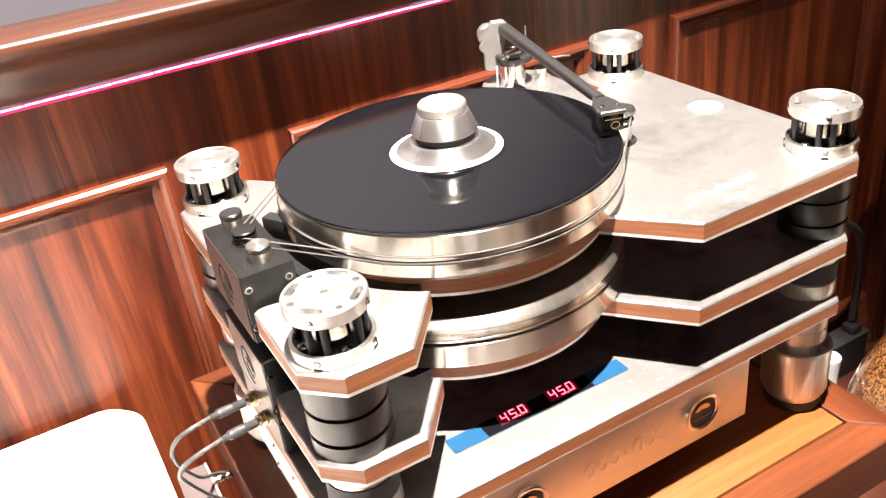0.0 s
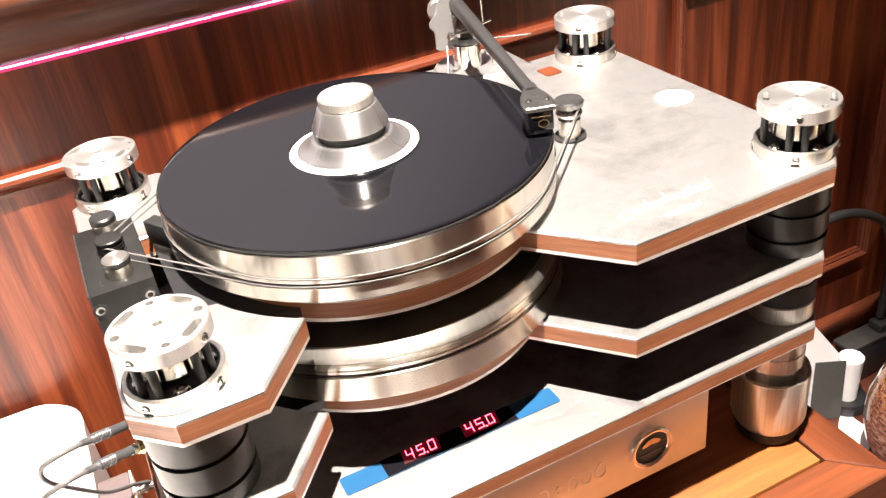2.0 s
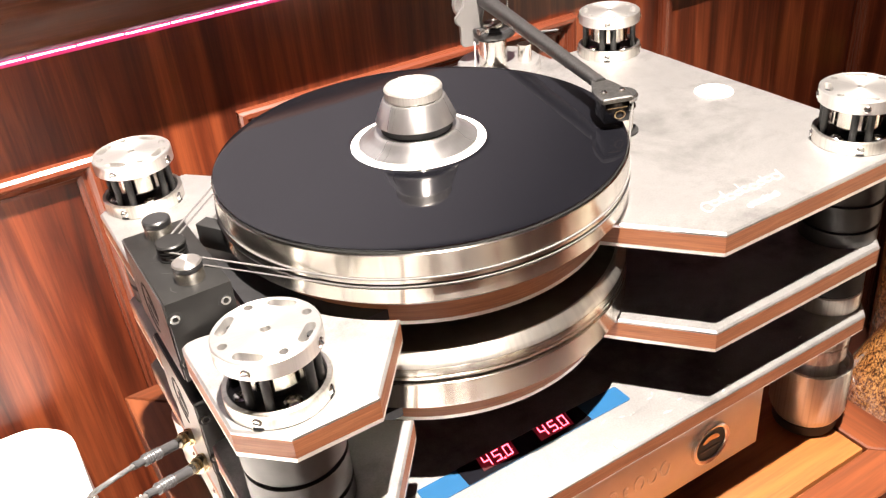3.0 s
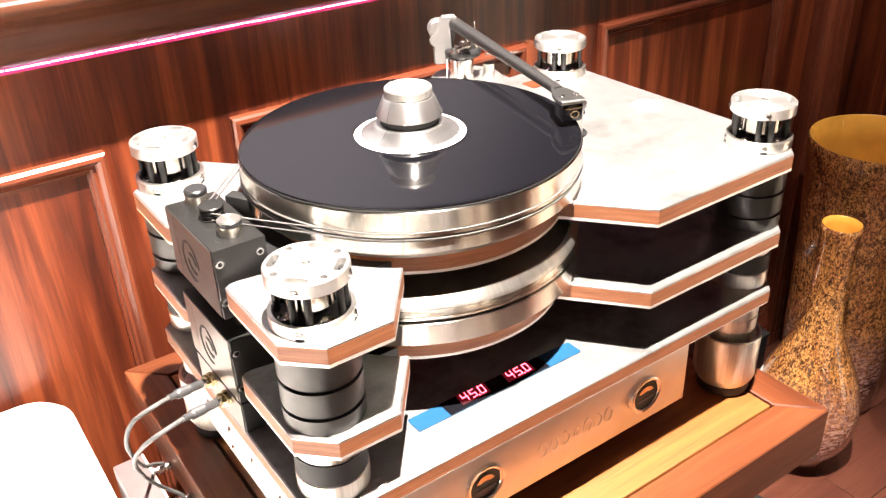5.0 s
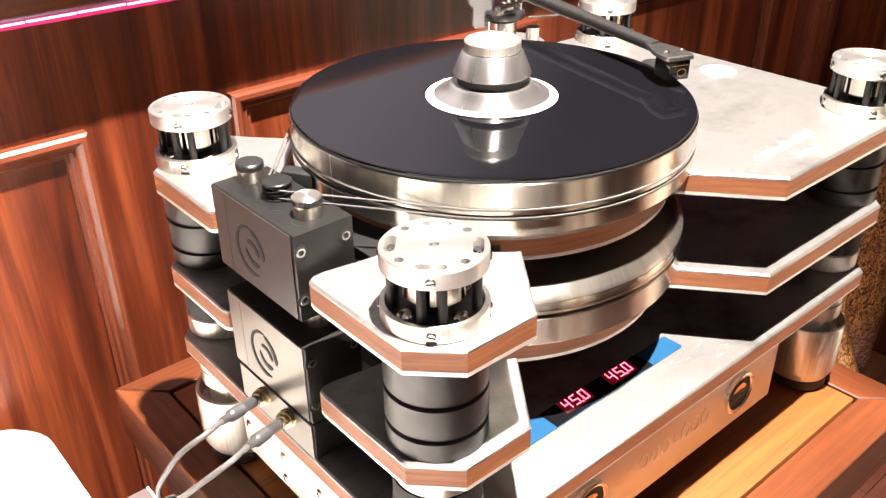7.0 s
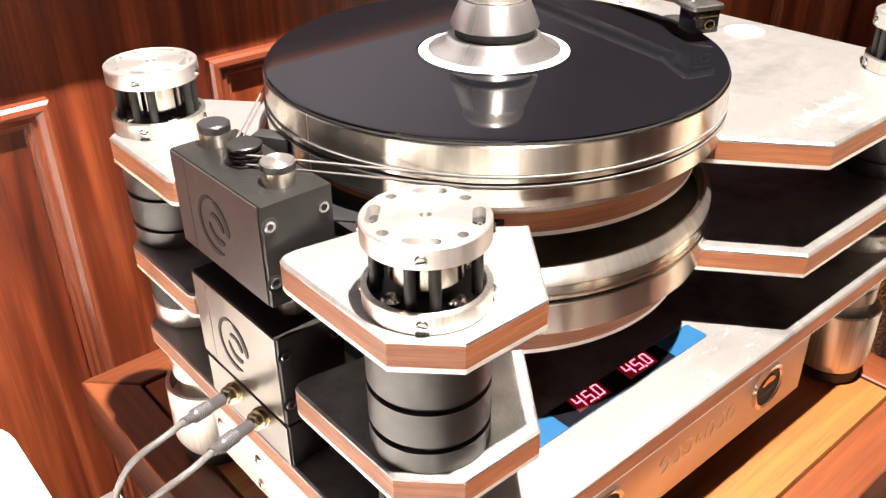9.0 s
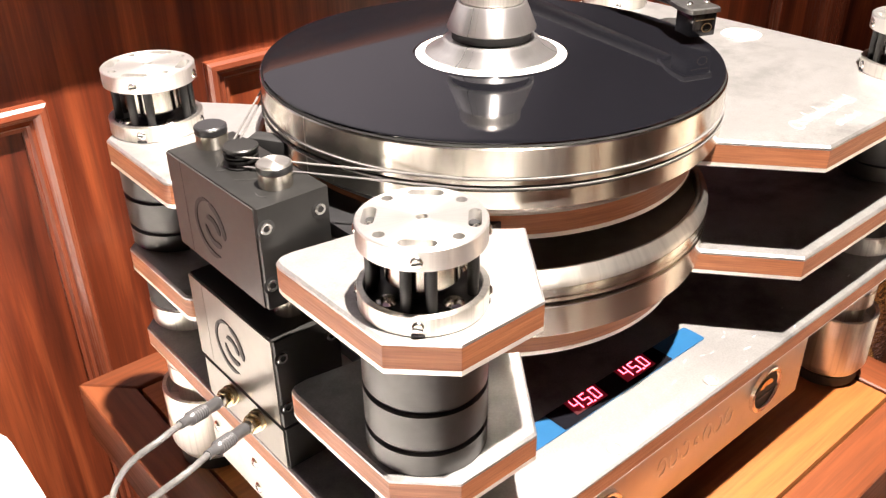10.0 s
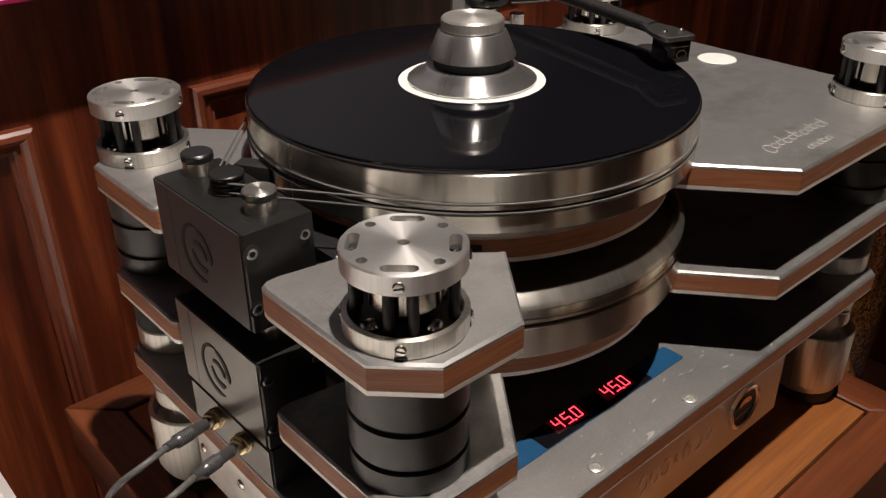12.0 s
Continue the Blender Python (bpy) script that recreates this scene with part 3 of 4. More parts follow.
def deck(name, top, thick, label):
    body = None
    for nm, outline, lab in ((name, main_outline(), label), ("deck_corner", front_ear(), ""), ("deck_corner", back_ear(), "")):
        b = part(nm, prism(outline, top - 0.003, top, chamfer=0.0014), "plate", deck_table, lab)
        part("wood_core", prism(outline, top - thick + 0.0029, top - 0.0032), "core", b, "brown striped laminate edge")
        part("bottom_plate", prism(outline, top - thick, top - thick + 0.0027), "edge", b)
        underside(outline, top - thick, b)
        body = body or b
    part("bridge", box(-0.215, -0.13, -0.095, 0.095, top - thick + 0.004, top - thick + 0.012), "black", body)
    return body


D1, D2, D3, TH = 0.2915, 0.2086, 0.1398, 0.0185
upper_deck = deck("upper_deck", D1, TH, "satin aluminium plate with cloudy stains")
lower_deck = deck("lower_deck", D2, TH, "satin aluminium plate in the shade")


def base_outline():
    return [(XL, YF + CH), (XL + CH, YF), (XE - CH, YF), (XE, YF + CH), (XE, YB - CH), (XE - CH, YB), (XL + CH, YB), (XL, YB - CH)]


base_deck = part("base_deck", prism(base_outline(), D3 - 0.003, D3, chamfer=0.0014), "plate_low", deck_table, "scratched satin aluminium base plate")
BT = 0.0160
part("wood_core", prism(base_outline(), D3 - BT + 0.0012, D3 - 0.0032), "core", base_deck, "brown striped laminate edge")
part("bottom_plate", prism(base_outline(), D3 - BT, D3 - BT + 0.0010), "edge", base_deck)
side = part("side_panel", box(XL + 0.0015, XL + 0.008, -0.145, 0.064, 0.078, D3 - BT - 0.0004, 0.0008), "edge", deck_table, "pale metal side panel with screws")
button = lathe([(0, 0.0006), (0.0018, 0.0006), (0.0019, 0.0018), (0.0030, 0.0014), (0.0040, 0.0004), (0.0040, 0.0), (0, 0.0)], 20)
first_button = part("button_screw", button, "bright", side, at=Matrix.Translation((XL + 0.0014, -0.099, 0.107)) @ Matrix.Rotation(radians(-90), 4, "Y"))
for y, z in ((-0.044, 0.107), (0.004, 0.109), (0.004, 0.087), (0.055, 0.107)):
    again(first_button, "button_screw", side, Matrix.Translation((XL + 0.0014, y, z)) @ Matrix.Rotation(radians(-90), 4, "Y"))
chassis = part("chassis_box", box(-0.179, 0.168, -0.150, 0.158, 0.0290, D3 - BT - 0.0005, 0.001), "panel", deck_table, "polished steel front with two round badges")
# another unseen black sheet, added to cut bounced light under the chassis
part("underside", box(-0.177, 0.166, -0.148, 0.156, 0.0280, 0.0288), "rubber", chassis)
for x in (-0.0965, 0.1065):
    turn = Matrix.Translation((x, -0.150, 0.0645)) @ Matrix.Rotation(radians(90), 4, "X")
    ring = part("badge_ring", lathe([(0.0165, 0.0), (0.0165, 0.002), (0.0172, 0.003), (0.0192, 0.0035), (0.0206, 0.003), (0.0212, 0.0)], 40), "bright", chassis, at=turn)
    part("badge_face", lathe([(0, 0.0008), (0.0165, 0.0008), (0.0165, 0.0), (0, 0.0)], 32), "greyed", ring)
    # brass crescent painted in for the golden reflection on the dark face
    part("badge_mark", prism(circle(0, -0.001, 0.0110, 16, 25, 155) + circle(0, -0.006, 0.0100, 16, 120, 60), 0.001, 0.002), "brass", ring)
    part("badge_bar", box(-0.0120, 0.0120, -0.0068, -0.0052, 0.001, 0.0018, 0.0004), "pale", ring)
for k, gap in enumerate((250, 140, 200, 30, 300, 180, 90)):
    x, r = -0.0275 + k * 0.0140, 0.0055 if k != 3 else 0.0030
    arc = circle(0, 0, r, 14, gap, gap + 285) + circle(0, 0, r - 0.0013, 14, gap + 285, gap)
    b = prism([(px, py * 1.65) for px, py in arc], 0, 0.0005)
    part("engraved_mark", moved(b, Matrix.Translation((x, -0.150, 0.0645)) @ Matrix.Rotation(radians(90), 4, "X")), "edge", chassis)


def tower():
    """A suspension tower: slotted cap on rubber loops over a base ring."""
    R, RR = 0.0297, 0.0305
    ring = part("suspension_tower", lathe([(0.0272, 0.0005), (0.0272, 0.0097), (0.0276, 0.0102), (0.0300, 0.0102), (RR, 0.0097), (RR, 0.0008), (0.0300, 0.0002), (0.0272, 0.0005)], 72), "steel", None, "turned steel tower with a slotted cap")
    part("ring_floor", lathe([(0, 0.0002), (0.0271, 0.0002), (0.0271, 0.0074), (0.012, 0.0074), (0.010, 0.0088), (0, 0.0088)], 48), "column", ring)
    holes = []
    for k in range(4):
        a = 90 * k
        c, s = math.cos(radians(a)), math.sin(radians(a))
        slot = circle(0.0234, 0.0055, 0.0030, 8, 0, 180) + circle(0.0234, -0.0055, 0.0030, 8, 180, 360)
        holes.append([(x * c - y * s, x * s + y * c) for x, y in slot])
        q = radians(a + 45)
        holes.append(circle(0.0240 * math.cos(q), 0.0240 * math.sin(q), 0.0027, 16))
    holes.append(circle(0, 0, 0.0028, 16))
    part("cap", prism(circle(0, 0, R, 72), 0.0323, 0.0425, holes, chamfer=0.0007), "cap", ring, "slotted turned steel cap")
    # added black ring: paints the shade inside the through slots and holes
    part("slot_floor", lathe([(0.0181, 0.0333), (0.0285, 0.0333), (0.0285, 0.0345), (0.0181, 0.0345), (0.0181, 0.0333)], 48), "rubber", ring, "black ring standing in for the shade in the slots")
    part("hub", lathe([(0, 0.0135), (0.0165, 0.0135), (0.0178, 0.0150), (0.0178, 0.0313), (0, 0.0313)], 48), "nickel", ring)
    part("hub_stem", lathe([(0, 0.0089), (0.011, 0.0089), (0.011, 0.0134), (0, 0.0134)], 32), "black", ring)
    for k in range(4):
        rot = Matrix.Rotation(radians(90 * k), 4, "Z")
        b = rod((0.0230, 0.0055, 0.0075), (0.0230, 0.0055, 0.0375), 0.0027, 14)
        rod((0.0230, -0.0055, 0.0075), (0.0230, -0.0055, 0.0375), 0.0027, 14, b)
        part("rubber_loop", moved(b, rot), "rubber", ring)
        barrel = lathe([(0, -0.0036), (0.0017, -0.0034), (0.0024, -0.0020), (0.0026, 0.0), (0.0024, 0.0020), (0.0017, 0.0034), (0, 0.0036)], 16, Matrix.Translation((0.0240, 0, 0.0360)) @ Matrix.Rotation(radians(90), 4, "X"))
        part("roller", moved(barrel, rot), "bright", ring)
    for k in range(4):
        part("notch", moved(box(0.0296, 0.0308, -0.0030, 0.0030, 0.0004, 0.0019), Matrix.Rotation(radians(90 * k), 4, "Z")), "rubber", ring)
    part("hub_hole", moved(lathe([(0, 0.0003), (0.0020, 0.0003), (0.0020, 0.0), (0, 0.0)], 16), Matrix.Translation((0.0178, 0, 0.0225)) @ Matrix.Rotation(radians(90), 4, "Y")), "rubber", ring)
    dome = lathe([(0, 0.0008), (0.0020, 0.0008), (0.0021, 0.0022), (0.0038, 0.0020), (0.0050, 0.0010), (0.0051, 0), (0, 0)], 20)
    first = part("floor_screw", dome, "bright", ring, at=Matrix.Rotation(radians(45), 4, "Z") @ Matrix.Translation((0.0208, 0.0, 0.0075)))
    for k in range(1, 4):
        again(first, "floor_screw", ring, Matrix.Rotation(radians(90 * k + 45), 4, "Z") @ Matrix.Translation((0.0208, 0.0, 0.0075)))
    head = lathe([(0, 0.0006), (0.0004, 0.0010), (0.0020, 0.0010), (0.0026, 0.0006), (0.0029, 0), (0, 0)], 18)
    screw = part("side_screw", head, "bright", ring, at=Matrix.Translation((R, 0, 0.0365)) @ Matrix.Rotation(radians(90), 4, "Y"))
    slot_mark = part("screw_slot", box(-0.0023, 0.0023, -0.00035, 0.00035, 0.0011, 0.0013), "rubber", screw, at=Matrix.Rotation(radians(30), 4, "Z"))
    for k in range(4):
        rot = Matrix.Rotation(radians(90 * k), 4, "Z")
        for z in (0.0365, 0.0052):
            if k or z < 0.03:
                s2 = again(screw, "side_screw", ring, rot @ Matrix.Translation((R if z > 0.03 else RR, 0, z)) @ Matrix.Rotation(radians(90), 4, "Y"))
                again(slot_mark, "screw_slot", s2, Matrix.Rotation(radians(25 * k + 700 * z), 4, "Z"))
    return ring


POSTS = ((-0.2320, -0.1345), (-0.2300, 0.1520), (0.2520, 0.1500), (0.2545, -0.1345))
first_tower = tower()
first_tower.parent = deck_table
for k, (x, y) in enumerate(POSTS):
    m = Matrix.Translation((x, y, D1)) @ Matrix.Rotation(radians(-44), 4, "Z") @ Matrix.Diagonal((1.015, 1.015, 1.035, 1))
    if k == 0:
        first_tower.matrix_basis = m
    else:
        t2 = again(first_tower, "suspension_tower", deck_table, m)
        for ch in first_tower.children:
            c2 = again(ch, ch.name.split(".")[0], t2, ch.matrix_basis)
            for sub in ch.children:
                again(sub, sub.name.split(".")[0], c2, sub.matrix_basis)

CR = 0.0312
column = part("column", lathe([(0, D2 + 0.0003), (CR, D2 + 0.0003), (CR, D2 + 0.0130), (CR - 0.0025, D2 + 0.0135), (CR - 0.0025, D2 + 0.0165), (CR, D2 + 0.0170), (CR, D2 + 0.0370),
                               (CR - 0.0025, D2 + 0.0375), (CR - 0.0025, D2 + 0.0405), (CR, D2 + 0.0410), (CR, D1 - TH - 0.0003), (0, D1 - TH - 0.0003)], 64), "column", deck_table, "grey-black grooved column", at=(*POSTS[0], 0))
spacer = part("spacer", lathe([(0, D3 + 0.0003), (0.029, D3 + 0.0003), (0.029, D3 + 0.016), (0.0275, D3 + 0.0175), (0, D3 + 0.0175)], 64), "satin", deck_table, "polished steel spacer", at=(*POSTS[0], 0))
damper = part("damper", lathe([(0, D3 + 0.0176), (0.0285, D3 + 0.0176), (0.0285, D3 + 0.037), (0, D3 + 0.037)], 64), "rubber", spacer)
collar = part("collar", lathe([(0, D3 + 0.0372), (0.0275, D3 + 0.0372), (0.0275, D2 - TH - 0.0003), (0, D2 - TH - 0.0003)], 64), "satin", spacer)
foot_top = D3 - BT - 0.0003
turntable_foot = part("turntable_foot", lathe([(0, 0.010), (0.0265, 0.010), (0.0290, 0.0115), (0.0330, 0.0195), (0.0338, 0.022), (0.0338, 0.0720), (0.0334, 0.0735), (0.0304, 0.0735), (0.0300, 0.0725), (0.0300, 0.060), (0, 0.060)], 72), "satin", deck_table, "polished steel cup foot", at=(*POSTS[0], 0))
foot_stem = part("foot_stem", lathe([(0, 0.0602), (0.0220, 0.0602), (0.0220, 0.081), (0.0262, 0.083), (0.0264, 0.084), (0.0264, 0.0975), (0.0255, 0.0980), (0.0255, 0.0992), (0.0264, 0.0997), (0.0264, foot_top), (0, foot_top)], 56), "satin", turntable_foot)
foot_pad = part("foot_pad", lathe([(0, 0.0002), (0.0285, 0.0002), (0.0290, 0.002), (0.0280, 0.0098), (0, 0.0098)], 48), "rubber", turntable_foot)
for x, y in POSTS[1:]:
    again(column, "column", deck_table, (x, y, 0))
    s2 = again(spacer, "spacer", deck_table, (x, y, 0))
    again(damper, "damper", s2, (0, 0, 0)), again(collar, "collar", s2, (0, 0, 0))
    f2 = again(turntable_foot, "turntable_foot", deck_table, (x, y, 0))
    again(foot_stem, "foot_stem", f2, (0, 0, 0)), again(foot_pad, "foot_pad", f2, (0, 0, 0))

# platters
PR = 0.1525
platter = part("platter", lathe([(0, 0.0), (PR - 0.006, 0.0), (PR - 0.001, 0.0005), (PR, 0.0015), (PR, 0.0117), (PR - 0.0005, 0.0122), (PR - 0.004, 0.0127), (PR - 0.004, 0.0148), (PR - 0.0005, 0.0152), (PR, 0.0156),
                                 (PR, 0.0182), (PR - 0.0012, 0.0187), (PR - 0.0012, 0.0199), (PR, 0.0204), (PR, 0.0358), (PR - 0.0007, 0.0365), (0.1495, 0.0365), (0, 0.0365)], 144), "nickel", deck_table, "polished steel platter with belt grooves", at=(CX, CY, D1 + 0.0070))
part("belt_groove", lathe([(PR - 0.0042, 0.0128), (PR - 0.0032, 0.0129), (PR - 0.0032, 0.0146), (PR - 0.0042, 0.0147), (PR - 0.0042, 0.0128)], 96), "rubber", platter, "black belt groove")
part("bearing_disc", lathe([(0, -0.0068), (0.06, -0.0068), (0.06, -0.0002), (0, -0.0002)], 48), "black", platter)
part("platter_mat", lathe([(0, 0.0366), (0.1512, 0.0366), (0.1516, 0.0372), (0.1512, 0.0380), (0, 0.0380)], 120), "rubber", platter, "thin black mat")
lower_platter = part("platter", lathe([(0, 0.0040), (PR - 0.006, 0.0040), (PR - 0.001, 0.0045), (PR, 0.0055), (PR, 0.0252), (PR - 0.0005, 0.0257), (PR - 0.004, 0.0262), (PR - 0.004, 0.0283), (PR - 0.0005, 0.0288), (PR, 0.0292),
                                       (PR, 0.0312), (PR - 0.0012, 0.0316), (PR - 0.0012, 0.0324), (PR, 0.0328), (PR, 0.0378), (PR - 0.0002, 0.0382), (PR - 0.0085, 0.0382),
                                       (0.1, 0.0382), (0, 0.0382)], 144), "nickel", deck_table, "polished steel platter with a raised rim", at=(CX, CY, D2 + 0.0003))
part("belt_groove", lathe([(PR - 0.0042, 0.0263), (PR - 0.0032, 0.0264), (PR - 0.0032, 0.0281), (PR - 0.0042, 0.0282), (PR - 0.0042, 0.0263)], 96), "rubber", lower_platter, "black belt groove")
part("bearing_disc", lathe([(0, 0.0), (0.06, 0.0), (0.06, 0.0039), (0, 0.0039)], 48), "black", lower_platter)
part("platter_rim", lathe([(PR - 0.0085, 0.0384), (PR - 0.0003, 0.0384), (PR - 0.0003, 0.0402), (PR - 0.0012, 0.0424), (PR - 0.0058, 0.0478), (PR - 0.0072, 0.0480), (PR - 0.0085, 0.0466), (PR - 0.0085, 0.0384)], 144), "steel", lower_platter, "satin chamfered rim")
part("platter_mat", lathe([(0, 0.0386), (0.1430, 0.0386), (0.1430, 0.0400), (0, 0.0400)], 96), "gloss", lower_platter, "glossy mat, raised from black to brown for reflected light")

# motors
def motor(z0, z1, name, plate_tone):
    m = part(name, box(-0.2667, -0.2240, -0.0468, 0.0532, z0, z1, 0.0006), "motor", deck_table, "black satin motor block with a round engraved mark")
    part("side_plate", box(-0.2676, -0.2669, -0.0440, 0.0360, z0 + 0.0008, z1 - 0.0008), plate_tone, m, "satin side plate")
    part("side_plate", box(-0.2676, -0.2669, 0.0365, 0.0528, z0 + 0.0008, z1 - 0.0008), plate_tone, m, "satin side plate")
    zc = (z0 + z1) / 2
    turn = Matrix.Translation((-0.2676, 0.0075, zc - 0.002)) @ Matrix.Rotation(radians(-90), 4, "Y")
    mk, big = bmesh.new(), 0.0172

    def swirl(u, v, r, a0, a1, w0, w1):
        """A tapering engraved arc about (u, v)."""
        n = 18
        pts = []
        for sign in (1, -1):
            row = []
            for k in range(n):
                t = k / (n - 1)
                w = (w0 + (w1 - w0) * t) * min(1.0, 6 * t + 0.25, 6 * (1 - t) + 0.25)
                a = radians(a0 + (a1 - a0) * t)
                row.append((u + (r + sign * w) * math.cos(a), v + (r + sign * w) * math.sin(a)))
            pts += row[::sign]
        prism([(v2, -u2) for u2, v2 in pts], 0, 0.0004, bm=mk)

    swirl(0, 0, big, 84, 292, 0.0011, 0.0019)
    swirl(-0.0015, -0.0005, big * 0.97, 80, -4, 0.0017, 0.0024)
    swirl(0.0005, -0.0022, big * 0.52, 118, 8, 0.0014, 0.0021)
    swirl(0.0040, 0.0016, big * 0.60, 188, 300, 0.0014, 0.0021)
    part("engraved_mark", moved(mk, turn), "rubber", m)
    cup = lathe([(0.0018, 0.0004), (0.0018, 0.0009), (0.0022, 0.0010), (0.0030, 0.0011), (0.0034, 0.0007), (0.0034, 0.0004), (0.0018, 0.0004)], 24)
    sc = part("cap_screw", cup, "gun", m, at=Matrix.Translation((-0.2628, -0.0468, z1 - 0.0120)) @ Matrix.Rotation(radians(90), 4, "X"))
    for x, z in ((-0.2300, z1 - 0.0120), (-0.2632, z0 + 0.0145), (-0.2300, z0 + 0.0145)):
        again(sc, "cap_screw", m, Matrix.Translation((x, -0.0468, z)) @ Matrix.Rotation(radians(90), 4, "X"))
    # flat black disc that paints the shade of a well round each screw
    well = part("screw_well", lathe([(0, 0.0001), (0.0051, 0.0001), (0.0051, 0.0003), (0, 0.0003)], 24), "rubber", m, at=sc.matrix_basis)
    for x, z in ((-0.2300, z1 - 0.0120), (-0.2632, z0 + 0.0145), (-0.2300, z0 + 0.0145)):
        again(well, "screw_well", m, Matrix.Translation((x, -0.0468, z)) @ Matrix.Rotation(radians(90), 4, "X"))
    return m


# both motors are black satin; the lower plates carry a painted reflection
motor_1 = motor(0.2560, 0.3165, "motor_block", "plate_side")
motor_2 = motor(0.1735, 0.2345, "motor_block", "plate_lit")
part("motor_base", box(-0.2655, -0.2250, -0.0455, 0.0520, D3 + 0.0003, 0.1705, 0.0005), "motor", motor_2)
part("side_plate", box(-0.2668, -0.2657, -0.0440, 0.0515, D3 + 0.0008, 0.1695), "plate_lit", motor_2, "side plate with a reflection put into its grey")
part("motor_post", lathe([(0, 0.2347), (0.0080, 0.2347), (0.0085, 0.2352), (0.0085, 0.2558), (0, 0.2558)], 24), "nickel", motor_1, at=(-0.2430, -0.0250, 0))
for y, cap in ((-0.0275, "steel"), (0.0417, "black")):
    guide = part("belt_guide", lathe([(0, 0.3167), (0.0093, 0.3167), (0.0093, 0.3245), (0.0090, 0.3248), (0, 0.3248)], 36), "nickel", motor_1, at=(-0.2435, y, 0))
    part("guide_band", lathe([(0, 0.3249), (0.0091, 0.3249), (0.0095, 0.3252), (0.0095, 0.3280), (0.0092, 0.3283), (0, 0.3283)], 36), "black", guide, "black band")
    part("guide_cap", lathe([(0, 0.3284), (0.0094, 0.3284), (0.0094, 0.3287), (0.0084, 0.3295), (0, 0.3295)], 36), cap, guide)
ribs = [(0, 0.3167), (0.0100, 0.3167), (0.0100, 0.3176), (0.0078, 0.3184), (0.0078, 0.3194), (0.0097, 0.3204), (0.0097, 0.3214), (0.0082, 0.3220), (0.0097, 0.3228), (0.0097, 0.3236), (0.0078, 0.3242), (0.0078, 0.3252), (0.0098, 0.3260), (0.0100, 0.3274), (0.0092, 0.3281), (0, 0.3282)]
part("pulley", lathe(ribs, 40), "motor", motor_1, "black grooved pulley", at=(-0.2440, 0.0068, 0))
# worn marks on the motor's upper face
for x, y, r, a0, a1 in ((-0.2455, 0.0000, 0.0150, 215, 262), (-0.2440, 0.0068, 0.0135, 130, 158), (-0.2520, -0.0330, 0.0060, 150, 230), (-0.2400, 0.0230, 0.0080, 190, 235), (-0.2560, 0.0100, 0.0040, 200, 280)):
    part("scuff", prism(circle(x, y, r + 0.00022, 9, a0, a1) + circle(x, y, r - 0.00022, 9, a1, a0), 0.3166, 0.3167), "column", motor_1)
part("belt_sensor", moved(box(-0.017, 0.017, -0.006, 0.006, 0, 0.019, 0.001), Matrix.Translation((-0.2040, 0.0370, D1 + 0.0012)) @ Matrix.Rotation(radians(-60), 4, "Z")), "rubber", deck_table, "small black block on the deck")


def belt(name, pts, r=0.0008):
    part(name, tube(pts, r, 8, steps=8), "belt", deck_table)


for z0, z1, back in ((0.3245, 0.3178, 0.3230), (0.3190, 0.3122, 0.3180)):
    for turn_a, start in ((221.8, z0), (139.8, back)):
        q = radians(turn_a)
        belt("belt_strand", [(-0.2440 + 0.0082 * math.cos(q), 0.0068 + 0.0082 * math.sin(q), start), polar(PR + 0.0004, turn_a) + (z1,)], 0.0007)
    part("belt_wrap", lathe([(PR - 0.0002, z1 - 0.0007), (PR + 0.0010, z1 - 0.0004), (PR + 0.0010, z1 + 0.0004), (PR - 0.0002, z1 + 0.0007), (PR - 0.0002, z1 - 0.0007)], 120), "belt", deck_table, at=(CX, CY, 0))

# idler at the tonearm side
idler = part("idler", lathe([(0, D1 + 0.0003), (0.0085, D1 + 0.0003), (0.0085, D1 + 0.018), (0.007, D1 + 0.019), (0.007, D1 + 0.0205), (0.0105, D1 + 0.021), (0.0115, D1 + 0.0235), (0.0105, D1 + 0.026), (0.0078, D1 + 0.027),
                             (0.0078, D1 + 0.0285), (0.0125, D1 + 0.0295), (0.0130, D1 + 0.033), (0.0115, D1 + 0.035), (0, D1 + 0.0355)], 36), "gun", deck_table, "dark polished grooved belt idler on a steel stem", at=(0.1335, -0.003, 0))
part("idler_base", lathe([(0.0098, D1 + 0.0003), (0.0140, D1 + 0.0003), (0.0140, D1 + 0.0022), (0.0098, D1 + 0.0022), (0.0098, D1 + 0.0003)], 32), "rubber", idler)
part("idler_stem", lathe([(0.0087, D1 + 0.0004), (0.0095, D1 + 0.0004), (0.0095, D1 + 0.0175), (0.0087, D1 + 0.0178)], 28), "nickel", idler)
for z, r0 in ((D1 + 0.0278, 0.0), (D1 + 0.0202, 0.002)):
    belt("belt_strand", [(0.1440 - r0, -0.005, z), polar(PR - 0.001, -38)[:2] + (z - 0.004,)])

# details on the decks
part("level_disc", lathe([(0, 0.0002), (0.0165, 0.0002), (0.0172, 0.0006), (0.0165, 0.0011), (0, 0.0011)], 48), "label", upper_deck, "white round disc", at=(0.2495, 0.0047, D1))
part("arm_slot", prism(rounded(0.192, 0.210, 0.127, 0.149, 0.003), 0.0002, 0.0007), "cherry", upper_deck, at=(0, 0, D1))
random.seed(5)


def stroke(pts, z):
    part("engraved_stroke", prism(pts, z, z + 0.0002), "etched", upper_deck, at=(0, 0, D1))


